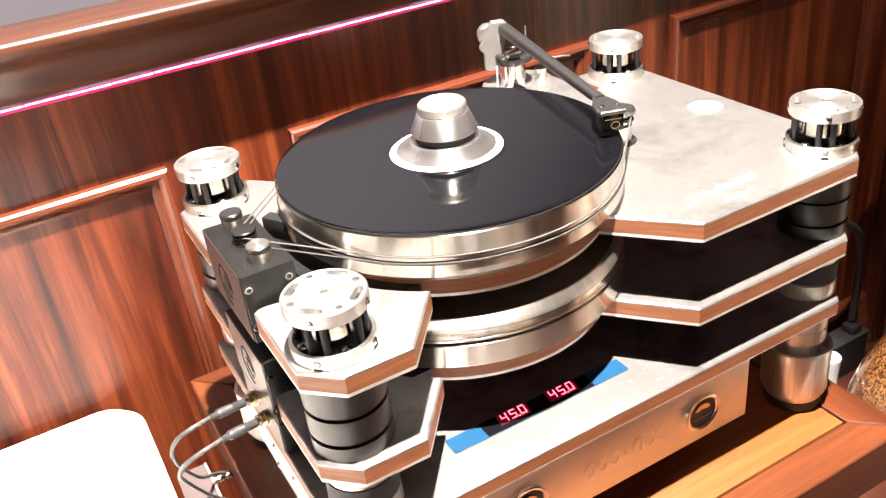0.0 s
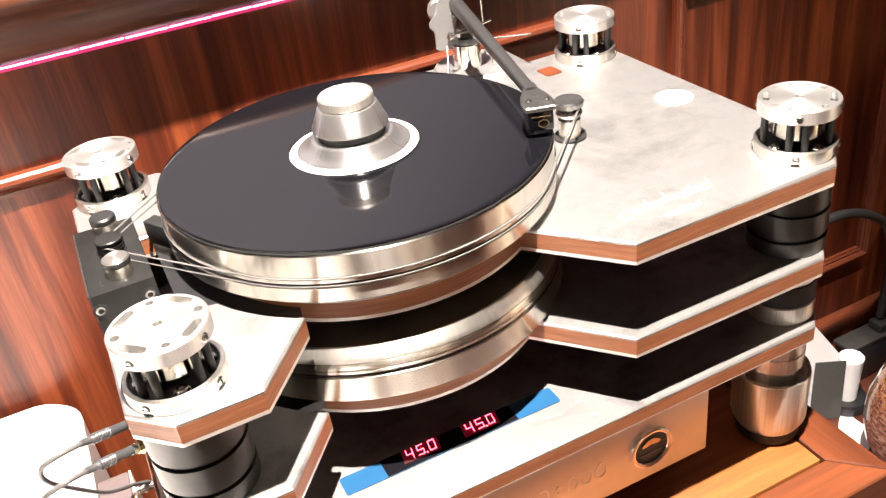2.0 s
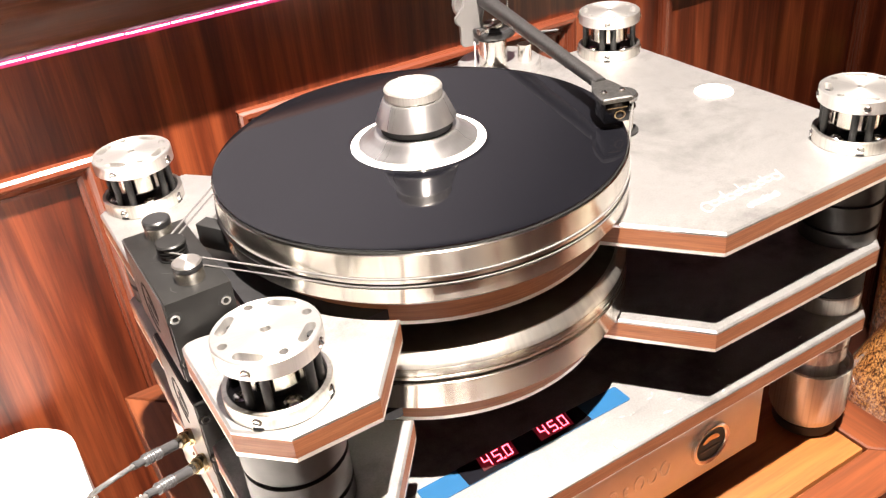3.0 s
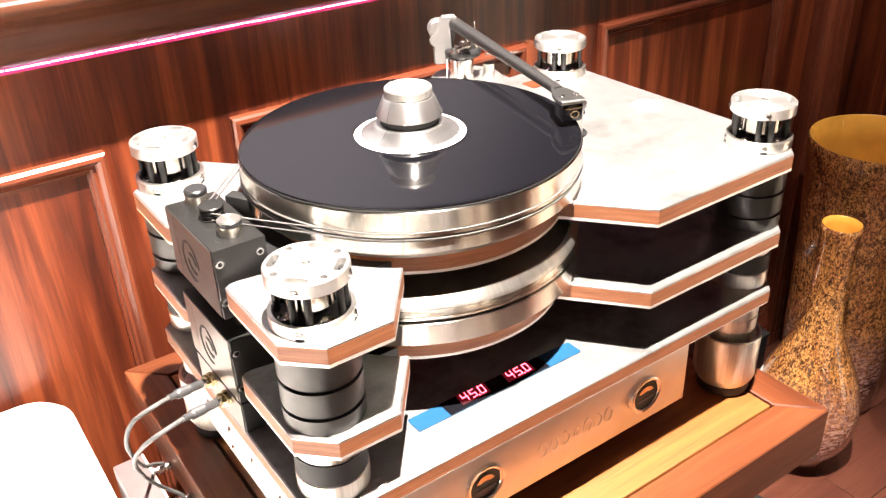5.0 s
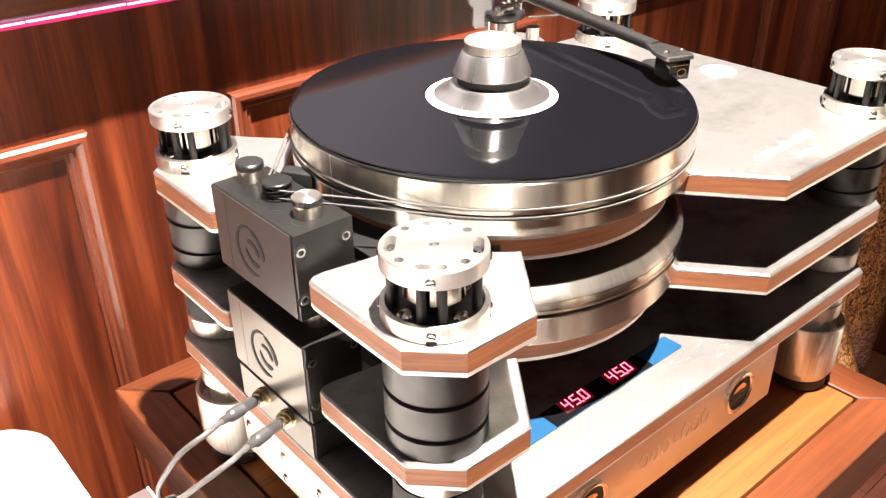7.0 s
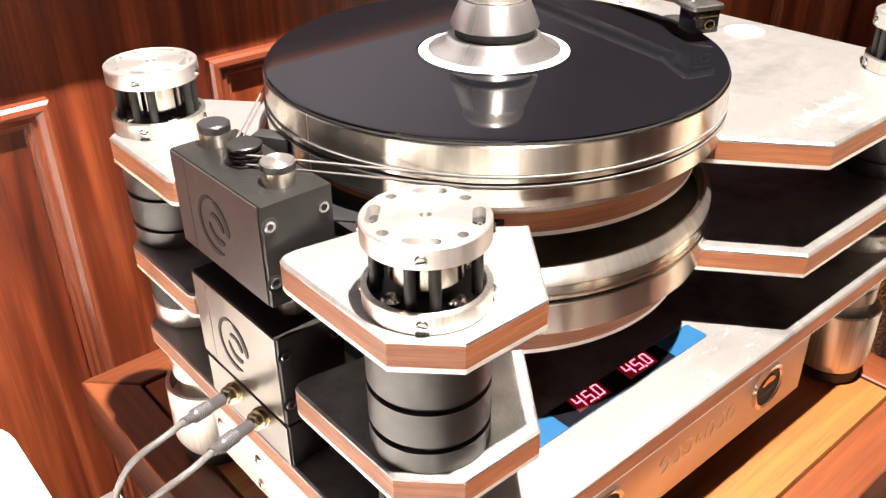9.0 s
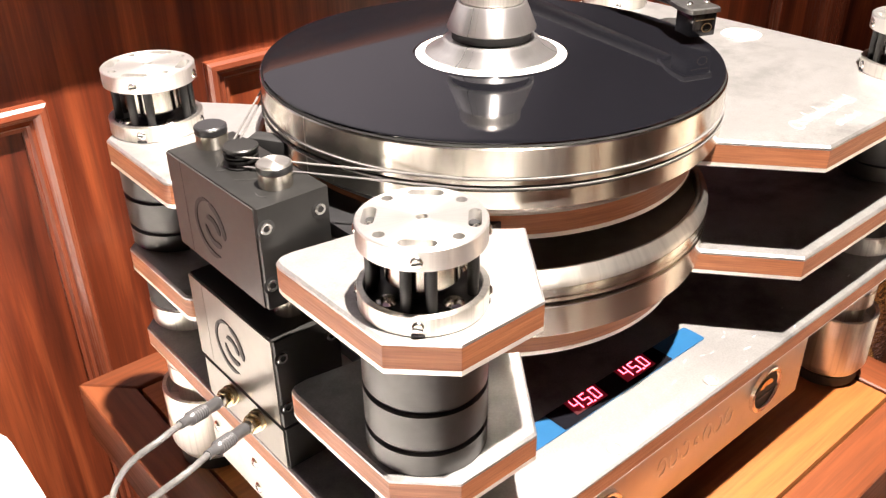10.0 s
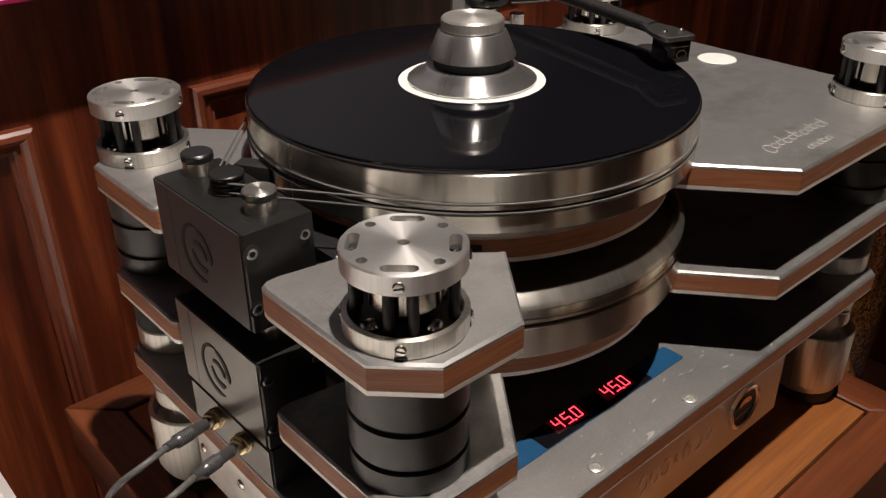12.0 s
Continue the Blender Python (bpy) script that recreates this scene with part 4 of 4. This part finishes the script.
def script_loop(x, y, w, h, tall, lean=0.35):
    """One slanted open loop of worn engraved script, with a rising tail."""
    t = 0.0006
    ring = lambda k: [(x + (w / 2 + k) * math.cos(a) + lean * (h / 2 + k) * math.sin(a), y + (h / 2 + k) * math.sin(a)) for a in [radians(30 + 290 * j / 15) for j in range(16)]]
    stroke(ring(t) + ring(-t)[::-1], 0.0001)
    if tall:
        stroke([(x + w / 2 - t, y - h / 2), (x + w / 2 + t, y - h / 2), (x + w / 2 + lean * tall + t, y - h / 2 + tall), (x + w / 2 + lean * tall - t, y - h / 2 + tall)], 0.00035)


for k, (w, h, tall) in enumerate(((0.0090, 0.0120, 0), (0.0060, 0.0070, 0), (0.0055, 0.0065, 0.0120), (0.0060, 0.0070, 0), (0.0060, 0.0060, 0.0135), (0.0050, 0.0065, 0), (0.0060, 0.0070, 0), (0.0055, 0.0060, 0.0110), (0.0060, 0.0065, 0), (0.0070, 0.0080, 0.0125))):
    script_loop(0.0930 + 0.0078 * k, -0.1385 + 0.0006 * (k % 3), w, h, tall)
for k, tall in enumerate((0.006, 0, 0.007, 0, 0.006)):
    script_loop(0.1170 + 0.0062 * k, -0.1560 + 0.0005 * (k % 2), 0.0042, 0.0045, tall)
flat_screw = part("deck_screw", lathe([(0, 0.0012), (0.0018, 0.0012), (0.0022, 0.0003), (0.0034, 0.0003), (0.0042, 0.0014), (0.0052, 0.0010), (0.0054, 0.0003), (0.0054, 0.0001), (0, 0.0001)], 28), "screw", base_deck, at=(-0.0055, -0.1635, D3))
for x, y in ((-0.1063, -0.1630), (-0.2070, -0.1620)):
    again(flat_screw, "deck_screw", base_deck, (x, y, D3))

# rubbed bright scratches and specks along the front of the base plate
random.seed(11)
marks = [(-0.062, -0.1690, 0.012, 8), (-0.058, -0.1655, 0.007, -12), (-0.150, -0.1680, 0.010, 15), (-0.028, -0.1480, 0.006, 5), (0.012, -0.1420, 0.005, -20)]
for k in range(26):
    marks.append((random.uniform(-0.13, 0.25), -0.1695 + 0.032 * random.random() ** 1.8, random.uniform(0.0015, 0.008), random.gauss(8, 18)))
for x, y, length, turn_z in marks:
    wide = 0.0003 + 0.07 * min(length, 0.009)
    b = prism([(0, -wide * 0.5), (length * 0.6, -wide), (length, 0.0), (length * 0.55, wide), (length * 0.2, wide * 0.6)], 0.0001, 0.00022)
    part("scratch", b, "etched", base_deck, at=Matrix.Translation((x, y, D3)) @ Matrix.Rotation(radians(turn_z), 4, "Z"))

# speed display
film = part("display_strip", prism(rounded(-0.150, 0.0325, -0.1325, -0.1140, 0.002), 0.0002, 0.0009), "film", base_deck, "blue film strip", at=(0, 0, D3))
part("display_window", prism(rounded(-0.117, -0.006, -0.1323, -0.1142, 0.001), 0.0010, 0.0014), "smoked", film)
SEG = {"4": "bcfg", "5": "acdfg", "0": "abcdef"}


def digit(ch, x, y, w, h, z):
    t, s = 0.0011, 0.0016
    bars = {"a": (x, x + w, y + h - t, y + h), "d": (x, x + w, y, y + t), "g": (x, x + w, y + h / 2 - t / 2, y + h / 2 + t / 2),
            "b": (x + w - t, x + w, y + h / 2, y + h), "c": (x + w - t, x + w, y, y + h / 2), "f": (x, x + t, y + h / 2, y + h), "e": (x, x + t, y, y + h / 2)}
    for k in SEG[ch]:
        a, c, d, e = bars[k]
        i = 0.00025
        q = [(px + s * (py - y) / h, py) for px, py in ((a + i, d + i), (c - i, d + i), (c - i, e - i), (a + i, e - i))]
        part("segment", prism(q, z, z + 0.0003), "red", film)


for x0 in (-0.1000, -0.0490):
    part("digit_window", prism([(x0 - 0.0015, -0.1280), (x0 + 0.029, -0.1280), (x0 + 0.031, -0.1143), (x0 + 0.0005, -0.1143)], 0.0015, 0.0018), "red_dim", film, "red lit window")
    for ch, dx in (("4", 0.001), ("5", 0.0100), ("0", 0.0195)):
        digit(ch, x0 + dx + 0.0008, -0.1262, 0.0060, 0.0108, 0.0019)
    part("segment", box(x0 + 0.0176, x0 + 0.0188, -0.1267, -0.1255, 0.0019, 0.0022), "red", film)

# tonearm
AX, AY = 0.145, 0.193
arm = part("tonearm", lathe([(0, D1 - 0.002), (0.041, D1 - 0.002), (0.042, D1 - 0.001), (0.042, D1 + 0.007), (0.040, D1 + 0.009), (0, D1 + 0.009)], 64), "plate", deck_table, "long black tonearm on a polished round base", at=(AX, AY, 0))
part("arm_board", box(-0.06, 0.06, -0.06, 0.048, D1 - 0.0195, D1 - 0.0035, 0.002), "plate", arm)
part("arm_pillar", lathe([(0, D1 + 0.009), (0.0145, D1 + 0.009), (0.0145, D1 + 0.033), (0.012, D1 + 0.035), (0, D1 + 0.035)], 40), "bright", arm, at=(-0.007, 0, 0))
part("lift_post", lathe([(0, D1 + 0.009), (0.007, D1 + 0.009), (0.007, D1 + 0.026), (0, D1 + 0.026)], 24), "bright", arm, at=(0.018, -0.020, 0))
part("gimbal", lathe([(0.008, D1 + 0.036), (0.020, D1 + 0.036), (0.021, D1 + 0.038), (0.021, D1 + 0.042), (0.019, D1 + 0.044), (0.008, D1 + 0.044), (0.008, D1 + 0.036)], 36), "black", arm, at=(-0.004, 0, 0))
part("gimbal_cap", lathe([(0, D1 + 0.0442), (0.0105, D1 + 0.0442), (0.0112, D1 + 0.0450), (0.0112, D1 + 0.0478), (0.0100, D1 + 0.0486), (0, D1 + 0.0486)], 32), "nickel", arm, "bright bearing cap", at=(-0.004, 0, 0))
for x, y, h in ((0.0115, 0.0060, 0.0062), (-0.0150, -0.0110, 0.0050), (0.0090, -0.0130, 0.0072)):
    part("gimbal_screw", lathe([(0, D1 + 0.0442), (0.0022, D1 + 0.0442), (0.0022, D1 + 0.0440 + h), (0.0012, D1 + 0.0444 + h), (0, D1 + 0.0444 + h)], 14), "bright", arm, at=(x - 0.004, y, 0))
part("lift_bar", rod((-0.030, -0.018, D1 + 0.0495), (0.020, -0.006, D1 + 0.0510), 0.0013, 10), "bright", arm, "thin chrome lift bar")
part("lift_knob", rod((-0.034, -0.019, D1 + 0.0494), (-0.029, -0.0178, D1 + 0.0496), 0.0030, 14), "gun", arm)
face = Matrix.Translation((-0.020, 0.014, D1 + 0.030)) @ Matrix.Rotation(radians(-28), 4, "Z") @ Matrix.Rotation(radians(90), 4, "X")
part("yoke", moved(prism([(-0.013, -0.002), (-0.009, -0.005), (0.010, -0.003), (0.012, 0.002), (0.010, 0.020), (0.014, 0.036), (0.017, 0.045), (0.012, 0.051), (-0.002, 0.051), (-0.007, 0.044), (-0.009, 0.034), (-0.017, 0.024), (-0.017, 0.020), (-0.013, 0.016)], -0.004, 0.004, chamfer=0.0012), face), "yoke", arm, "pale bearing yoke")
part("counterweight", moved(lathe([(0, -0.007), (0.010, -0.007), (0.012, -0.005), (0.012, 0.005), (0.010, 0.007), (0, 0.007)], 28), face @ Matrix.Translation((-0.006, 0.034, -0.010))), "plate", arm, "satin counterweight wheel")
part("rest_rod", rod((0.018, -0.012, D1 + 0.034), (0.052, -0.030, D1 + 0.034), 0.0010, 12), "column", arm)
part("needle_post", rod((0.016, 0.004, D1 + 0.036), (0.016, 0.004, D1 + 0.070), 0.0012, 10), "bright", arm)
part("weight_thread", tube([(-0.030, -0.004, D1 + 0.036), (-0.033, -0.008, D1 + 0.02), (-0.036, -0.010, D1 + 0.006)], 0.0006, 6), "paper", arm)
head = Vector((0.0770 - AX, -0.0420 - AY, D1 + 0.0690))
tail = Vector((-0.006, 0.024, D1 + 0.0715))
tube_bm = bmesh.new()
axis = (head - tail).normalized()
side = axis.cross(Vector((0, 0, 1))).normalized()
upv = side.cross(axis)
rings = []
for k in range(13):
    t = k / 12
    c, w, h = tail.lerp(head, t), 0.0070 - 0.0022 * t, 0.0070 - 0.0026 * t
    rings.append([tube_bm.verts.new(c + side * w * math.copysign(abs(math.cos(a)) ** 0.7, math.cos(a)) + upv * h * math.copysign(abs(math.sin(a)) ** 0.7, math.sin(a))) for a in [2 * math.pi * j / 20 for j in range(20)]])
for a, c in zip(rings, rings[1:]):
    for j in range(20):
        tube_bm.faces.new((a[j], a[(j + 1) % 20], c[(j + 1) % 20], c[j]))
tube_bm.faces.new(rings[0]), tube_bm.faces.new(rings[-1])
part("arm_tube", tube_bm, "carbon", arm, "tapered black arm wand", sharp=50)
hm = Matrix.Translation((0.0706 - AX, -0.0593 - AY, D1 + 0.0685)) @ Matrix.Rotation(radians(-20), 4, "Z") @ Matrix.Diagonal((1.12, 1.0, 0.86, 1))
shell = part("headshell", moved(prism([(-0.0098, -0.0165), (0.0098, -0.0165), (0.0108, -0.0140), (0.0108, 0.000), (0.0092, 0.009), (0.0052, 0.022), (0.0046, 0.034), (-0.0046, 0.034), (-0.0052, 0.022), (-0.0092, 0.009), (-0.0108, 0.000), (-0.0108, -0.0140)], -0.0008, 0.0034, chamfer=0.001), hm), "headmetal", arm, "grey metal headshell with two bolts")
for dx in (-0.0061, 0.0061):
    part("bolt", moved(lathe([(0, 0.0062), (0.0014, 0.0062), (0.0022, 0.0050), (0.0022, 0.0034), (0, 0.0034)], 14), hm @ Matrix.Translation((dx, -0.006, 0))), "bright", arm)
part("cartridge", moved(box(-0.0085, 0.0085, -0.0155, 0.004, -0.0190, -0.0010, 0.001), hm), "smoked", arm, "black cartridge with a small gold mark")
part("cartridge_mark", moved(lathe([(0.0030, 0.0), (0.0030, 0.0006), (0.0038, 0.0006), (0.0038, 0.0)], 24), hm @ Matrix.Translation((0.0015, -0.0157, -0.0120)) @ Matrix.Rotation(radians(90), 4, "X")), "brass", arm)
part("cartridge_line", moved(box(-0.0065, 0.0065, -0.0161, -0.0156, -0.0060, -0.0052), hm), "brass", arm)

# record and its clamp
REC = TOP + D1 + 0.0450
record = part("record", lathe([(0, 0.0002), (0.1500, 0.0002), (0.1509, 0.0006), (0.1510, 0.0011), (0.1506, 0.0016), (0.1495, 0.0018), (0.1460, 0.0017), (0.0530, 0.0017), (0.0525, 0.0017), (0.0520, 0.0018), (0.0512, 0.0021), (0.0506, 0.0021), (0, 0.0021)], 160), "vinyl", None, at=(CX, CY, REC))
tagged(record, "glossy black vinyl record with a white label on the platter", "record")
part("record_label", lathe([(0, 0.0022), (0.0500, 0.0022), (0.0502, 0.0024), (0, 0.0024)], 72), "label", record, "white paper label")
clampo = part("record_clamp", lathe([(0, 0.0026), (0.0425, 0.0026), (0.0440, 0.0030), (0.0440, 0.0040), (0.0432, 0.0046), (0.0405, 0.0054), (0.0372, 0.0069), (0.0345, 0.0090), (0.0325, 0.0114), (0.0312, 0.0125), (0.0295, 0.0128), (0, 0.0128)], 96), "clamp", None, at=(CX, CY, REC))
tagged(clampo, "conical satin aluminium record clamp with an ivory knob", "record clamp")
part("clamp_gap", lathe([(0, 0.0129), (0.0262, 0.0129), (0.0262, 0.0189), (0, 0.0189)], 64), "rubber", clampo, "black rubber band")
part("clamp_cone", lathe([(0, 0.0190), (0.0285, 0.0190), (0.0294, 0.0196), (0.0294, 0.0206), (0.0230, 0.0356), (0.0222, 0.0362), (0, 0.0362)], 96), "clamp", clampo)
part("clamp_knob", lathe([(0, 0.0363), (0.0200, 0.0363), (0.0205, 0.0372), (0.0211, 0.0378), (0.0211, 0.0434), (0.0200, 0.0448), (0.0155, 0.0453), (0.0150, 0.0449), (0.0105, 0.0454), (0.0100, 0.0450), (0.0055, 0.0455), (0, 0.0455)], 64), "cream", clampo, "ivory knob with turned rings")

# ---- signal cables and the small box ----
ROUTES = (
    ((-0.2677, 0.0165, 0.7545), (-0.3150, -0.0105, 0.7735), ((-0.330, -0.019, 0.777), (-0.345, -0.012, 0.766), (-0.350, 0.010, 0.736), (-0.344, 0.056, 0.682), (-0.328, 0.108, 0.618), (-0.309, 0.156, 0.573), (-0.2985, 0.172, 0.556), (-0.2960, 0.176, 0.551))),
    ((-0.2677, -0.0165, 0.7555), (-0.3148, -0.0440, 0.7740), ((-0.330, -0.052, 0.777), (-0.346, -0.044, 0.765), (-0.351, -0.015, 0.733), (-0.345, 0.036, 0.680), (-0.329, 0.082, 0.618), (-0.310, 0.110, 0.573), (-0.2985, 0.115, 0.556), (-0.2960, 0.115, 0.551))),
)
for inner, outer, route in ROUTES:
    a, c = Vector(inner), Vector(outer)
    aim = Matrix.Translation(a) @ (c - a).to_track_quat("Z", "Y").to_matrix().to_4x4()
    cb = part("signal_cable", tube([tuple(a.lerp(c, 0.97))] + list(route), 0.0020, 10), "cable")
    tagged(cb, "grey braided signal cable plugged into the motor base", "cable", "motor cables")
    part("socket", moved(lathe([(0, 0.0004), (0.0068, 0.0004), (0.0068, 0.0030), (0.0062, 0.0034), (0.0062, 0.0078), (0.0050, 0.0082), (0, 0.0082)], 24), aim), "brass", cb, "pale brass ring socket")
    part("socket_nut", moved(lathe([(0, 0.0083), (0.0048, 0.0083), (0.0052, 0.0090), (0.0052, 0.0118), (0.0046, 0.0126), (0, 0.0126)], 6), aim), "brass", cb, "pale brass hexagon nut")
    part("plug_tip", moved(lathe([(0, 0.0127), (0.0036, 0.0127), (0.0040, 0.0131), (0.0040, 0.0165), (0, 0.0165)], 18), aim), "bright", cb, "bright metal collar")
    ribs = [(0.0037, 0.0166), (0.0039, 0.0172), (0.0039, 0.0310)] + [(0.0040 + 0.0005 * (k % 2), 0.0312 + 0.0011 * k) for k in range(14)]
    part("plug", moved(lathe([(0, 0.0166)] + ribs + [(0.0032, 0.0470), (0.0030, 0.0475), (0.0028, 0.0560), (0, 0.0560)], 20), aim), "grip", cb, "ribbed grey plug")

small_box = thing("power_box", (0, 0, 0), "small pale metal box with cable sockets beside a white bench", "power supply")
part("box_body", box(-0.345, -0.3135, 0.096, 0.196, 0.475, 0.560, 0.002), "pale", small_box)
part("box_edge", box(-0.3133, -0.3105, 0.094, 0.198, 0.475, 0.5585, 0.0008), "edge", small_box, "pale end plate")
for y in (0.115, 0.176):
    part("socket", moved(lathe([(0, 0), (0.0070, 0), (0.0070, 0.003), (0.0045, 0.0035), (0.0045, 0.006), (0.0062, 0.0065), (0.0062, 0.0110), (0.0040, 0.0120), (0.0040, 0.0150), (0.0058, 0.0155), (0.0058, 0.0200), (0.0035, 0.0210), (0, 0.0210)], 20), Matrix.Translation((-0.3104, y, 0.546)) @ Matrix.Rotation(radians(90), 4, "Y")), "bright", small_box)

# ---- white seat ----
seat = thing("white_bench", (0, 0, 0), "low white leather bench with rounded corners against the wall", "bench")
b = prism(rounded(-1.25, -0.352, -0.57, 0.403, 0.055, 8), 0.42, 0.545, chamfer=0.010)
part("cushion", b, "leather", seat, sharp=40)
part("side_ledge", box(-0.3795, -0.302, 0.086, 0.206, 0.455, 0.4748, 0.002), "rail", seat)
part("bench_base", box(-1.20, -0.38, -0.50, 0.36, LOW, 0.4195, 0.004), "rail", seat)


# ---- vases ----
def vase(name, place, outer, label, wall=0.006):
    outer = [(r * 1.06, z * 1.06) for r, z in outer]
    inner = [(max(r - wall, 0.001), z) for r, z in outer if z > 0.03][::-1]
    body = part(name, lathe([(0, 0.0005)] + outer + [(outer[-1][0] - wall * 0.5, outer[-1][1] + 0.003)], 72), "vase", None, at=place, sharp=60)
    part("lining", lathe([(outer[-1][0] - wall * 0.5 - 0.0003, outer[-1][1] + 0.0028)] + inner + [(0, inner[-1][1])], 64), "gold", body, "golden inside", sharp=60)
    return tagged(body, label, "vase", "speckled glass vases")


vase("bottle_vase", (0.9090, 0.116, LOW), [(0.030, 0.0005), (0.045, 0.004), (0.068, 0.030), (0.090, 0.075), (0.097, 0.115), (0.094, 0.155), (0.080, 0.205), (0.060, 0.250), (0.043, 0.290), (0.034, 0.330), (0.030, 0.375), (0.030, 0.430), (0.033, 0.500), (0.035, 0.510)],
     "brown and gold speckled glass bottle vase with a bulbous body")
vase("tall_vase", (1.148, 0.205, LOW), [(0.096, 0.0005), (0.100, 0.006), (0.102, 0.10), (0.107, 0.25), (0.114, 0.42), (0.121, 0.53), (0.125, 0.578)], "tall cylindrical brown and gold speckled glass vase")
vase("slim_vase", (1.164, -0.010, LOW), [(0.030, 0.0005), (0.034, 0.010), (0.030, 0.040), (0.045, 0.080), (0.068, 0.150), (0.070, 0.200), (0.055, 0.270), (0.035, 0.330), (0.028, 0.400), (0.030, 0.440)], "brown speckled glass vase with a narrow foot")

# ---- floor clutter by the wall ----
unit = thing("black_power_unit", (1.046, 0.362, LOW), "black floor power unit with a grey metal lid", "power unit")
part("unit_body", box(-0.065, 0.060, -0.022, 0.022, 0.0, 0.088, 0.003), "black", unit)
part("unit_lid", box(-0.070, 0.064, -0.023, 0.0235, 0.0885, 0.098, 0.002), "column", unit, "grey metal lid")
part("unit_plug", box(0.015, 0.045, -0.016, 0.016, 0.0985, 0.118, 0.004), "rubber", unit)
cable = part("power_cable", tube([(x * 1.067, y + 0.03, z * 1.06 + LOW) for x, y, z in ((1.01, 0.335, 0.1185), (1.01, 0.335, 0.20), (0.96, 0.305, 0.33), (0.87, 0.265, 0.42), (0.76, 0.25, 0.47), (0.62, 0.25, 0.45), (0.50, 0.25, 0.40), (0.42, 0.26, 0.30), (0.40, 0.27, 0.009))], 0.008, 12), "rubber")
tagged(cable, "thick black power cable rising from the power unit", "cable")
dish = part("round_base", lathe([(0, 0.0), (0.038, 0.0), (0.041, 0.004), (0.041, 0.022), (0.039, 0.026), (0.034, 0.027), (0.033, 0.024), (0, 0.024)], 40), "black", None, at=(0.940, 0.309, LOW))
tagged(dish, "low round black base on the wooden floor", "base")
cup = part("paper_cup", lathe([(0, 0.0), (0.0205, 0.0), (0.0228, 0.092), (0.0236, 0.096), (0.0230, 0.098), (0.0218, 0.097), (0.0208, 0.088), (0, 0.088)], 36), "paper", None, at=(0.940, 0.309, LOW + 0.0245))
tagged(cup, "plain white cup standing on a round black base", "cup")


def sheet(name, corners, thick, mt, label, category):
    """A thin stiff sheet through four corners."""
    b = bmesh.new()
    p = [Vector((x * 1.067, y + 0.015, z * 1.06 + LOW)) for x, y, z in corners]
    n = (p[1] - p[0]).cross(p[2] - p[0]).normalized() * thick
    lo, hi = [b.verts.new(v) for v in p], [b.verts.new(v + n) for v in p]
    b.faces.new(lo[::-1]), b.faces.new(hi)
    for k in range(4):
        b.faces.new((lo[k], lo[(k + 1) % 4], hi[(k + 1) % 4], hi[k]))
    return tagged(part(name, b, mt), label, category)


sheet("white_leaflet", [(0.750, 0.300, 0.0005), (0.905, 0.308, 0.0005), (0.881, 0.324, 0.104), (0.799, 0.328, 0.215)], 0.0015, "paper", "white folded leaflet leaning against the panelled wall", "leaflet")
sheet("grey_card", [(0.795, 0.296, 0.0005), (0.847, 0.271, 0.0005), (0.861, 0.288, 0.120), (0.811, 0.313, 0.122)], 0.0015, "greyed", "dark grey card leaning on a white leaflet", "card")
sheet("paper_sheet", [(0.822, 0.178, 0.0004), (0.866, 0.209, 0.0004), (0.865, 0.286, 0.0004), (0.820, 0.248, 0.0004)], 0.0012, "paper", "white sheet of paper on the wooden floor", "paper")
sheet("paper_sheet", [(0.715, 0.092, 0.0004), (0.760, 0.088, 0.0004), (0.779, 0.130, 0.0004), (0.700, 0.122, 0.0004)], 0.0012, "paper", "white sheet of paper beside a black adapter", "paper")
adapter = part("power_adapter", box(0.656, 0.717, 0.045, 0.103, LOW + 0.0003, LOW + 0.047, 0.005), "black")
tagged(adapter, "black block power adapter on the wooden floor", "adapter")

# ---- floor boards ----
boards = {}
for i in range(18):
    y = FRONT + 0.15 * i
    if y + 0.15 > WALL:
        break
    x = FLOOR_X0
    for length in ((1.05, 1.05, 1.05), (0.70, 1.05, 1.05, 0.35))[i % 2]:
        if length not in boards:
            boards[length] = part("floor_board", box(0.0008, length - 0.0008, 0.0008, 0.1492, -0.0038, 0.0, 0.0008, 1), "floor", floor, at=(x, y, LOW))
        else:
            again(boards[length], "floor_board", floor, (x, y, LOW))
        x += length
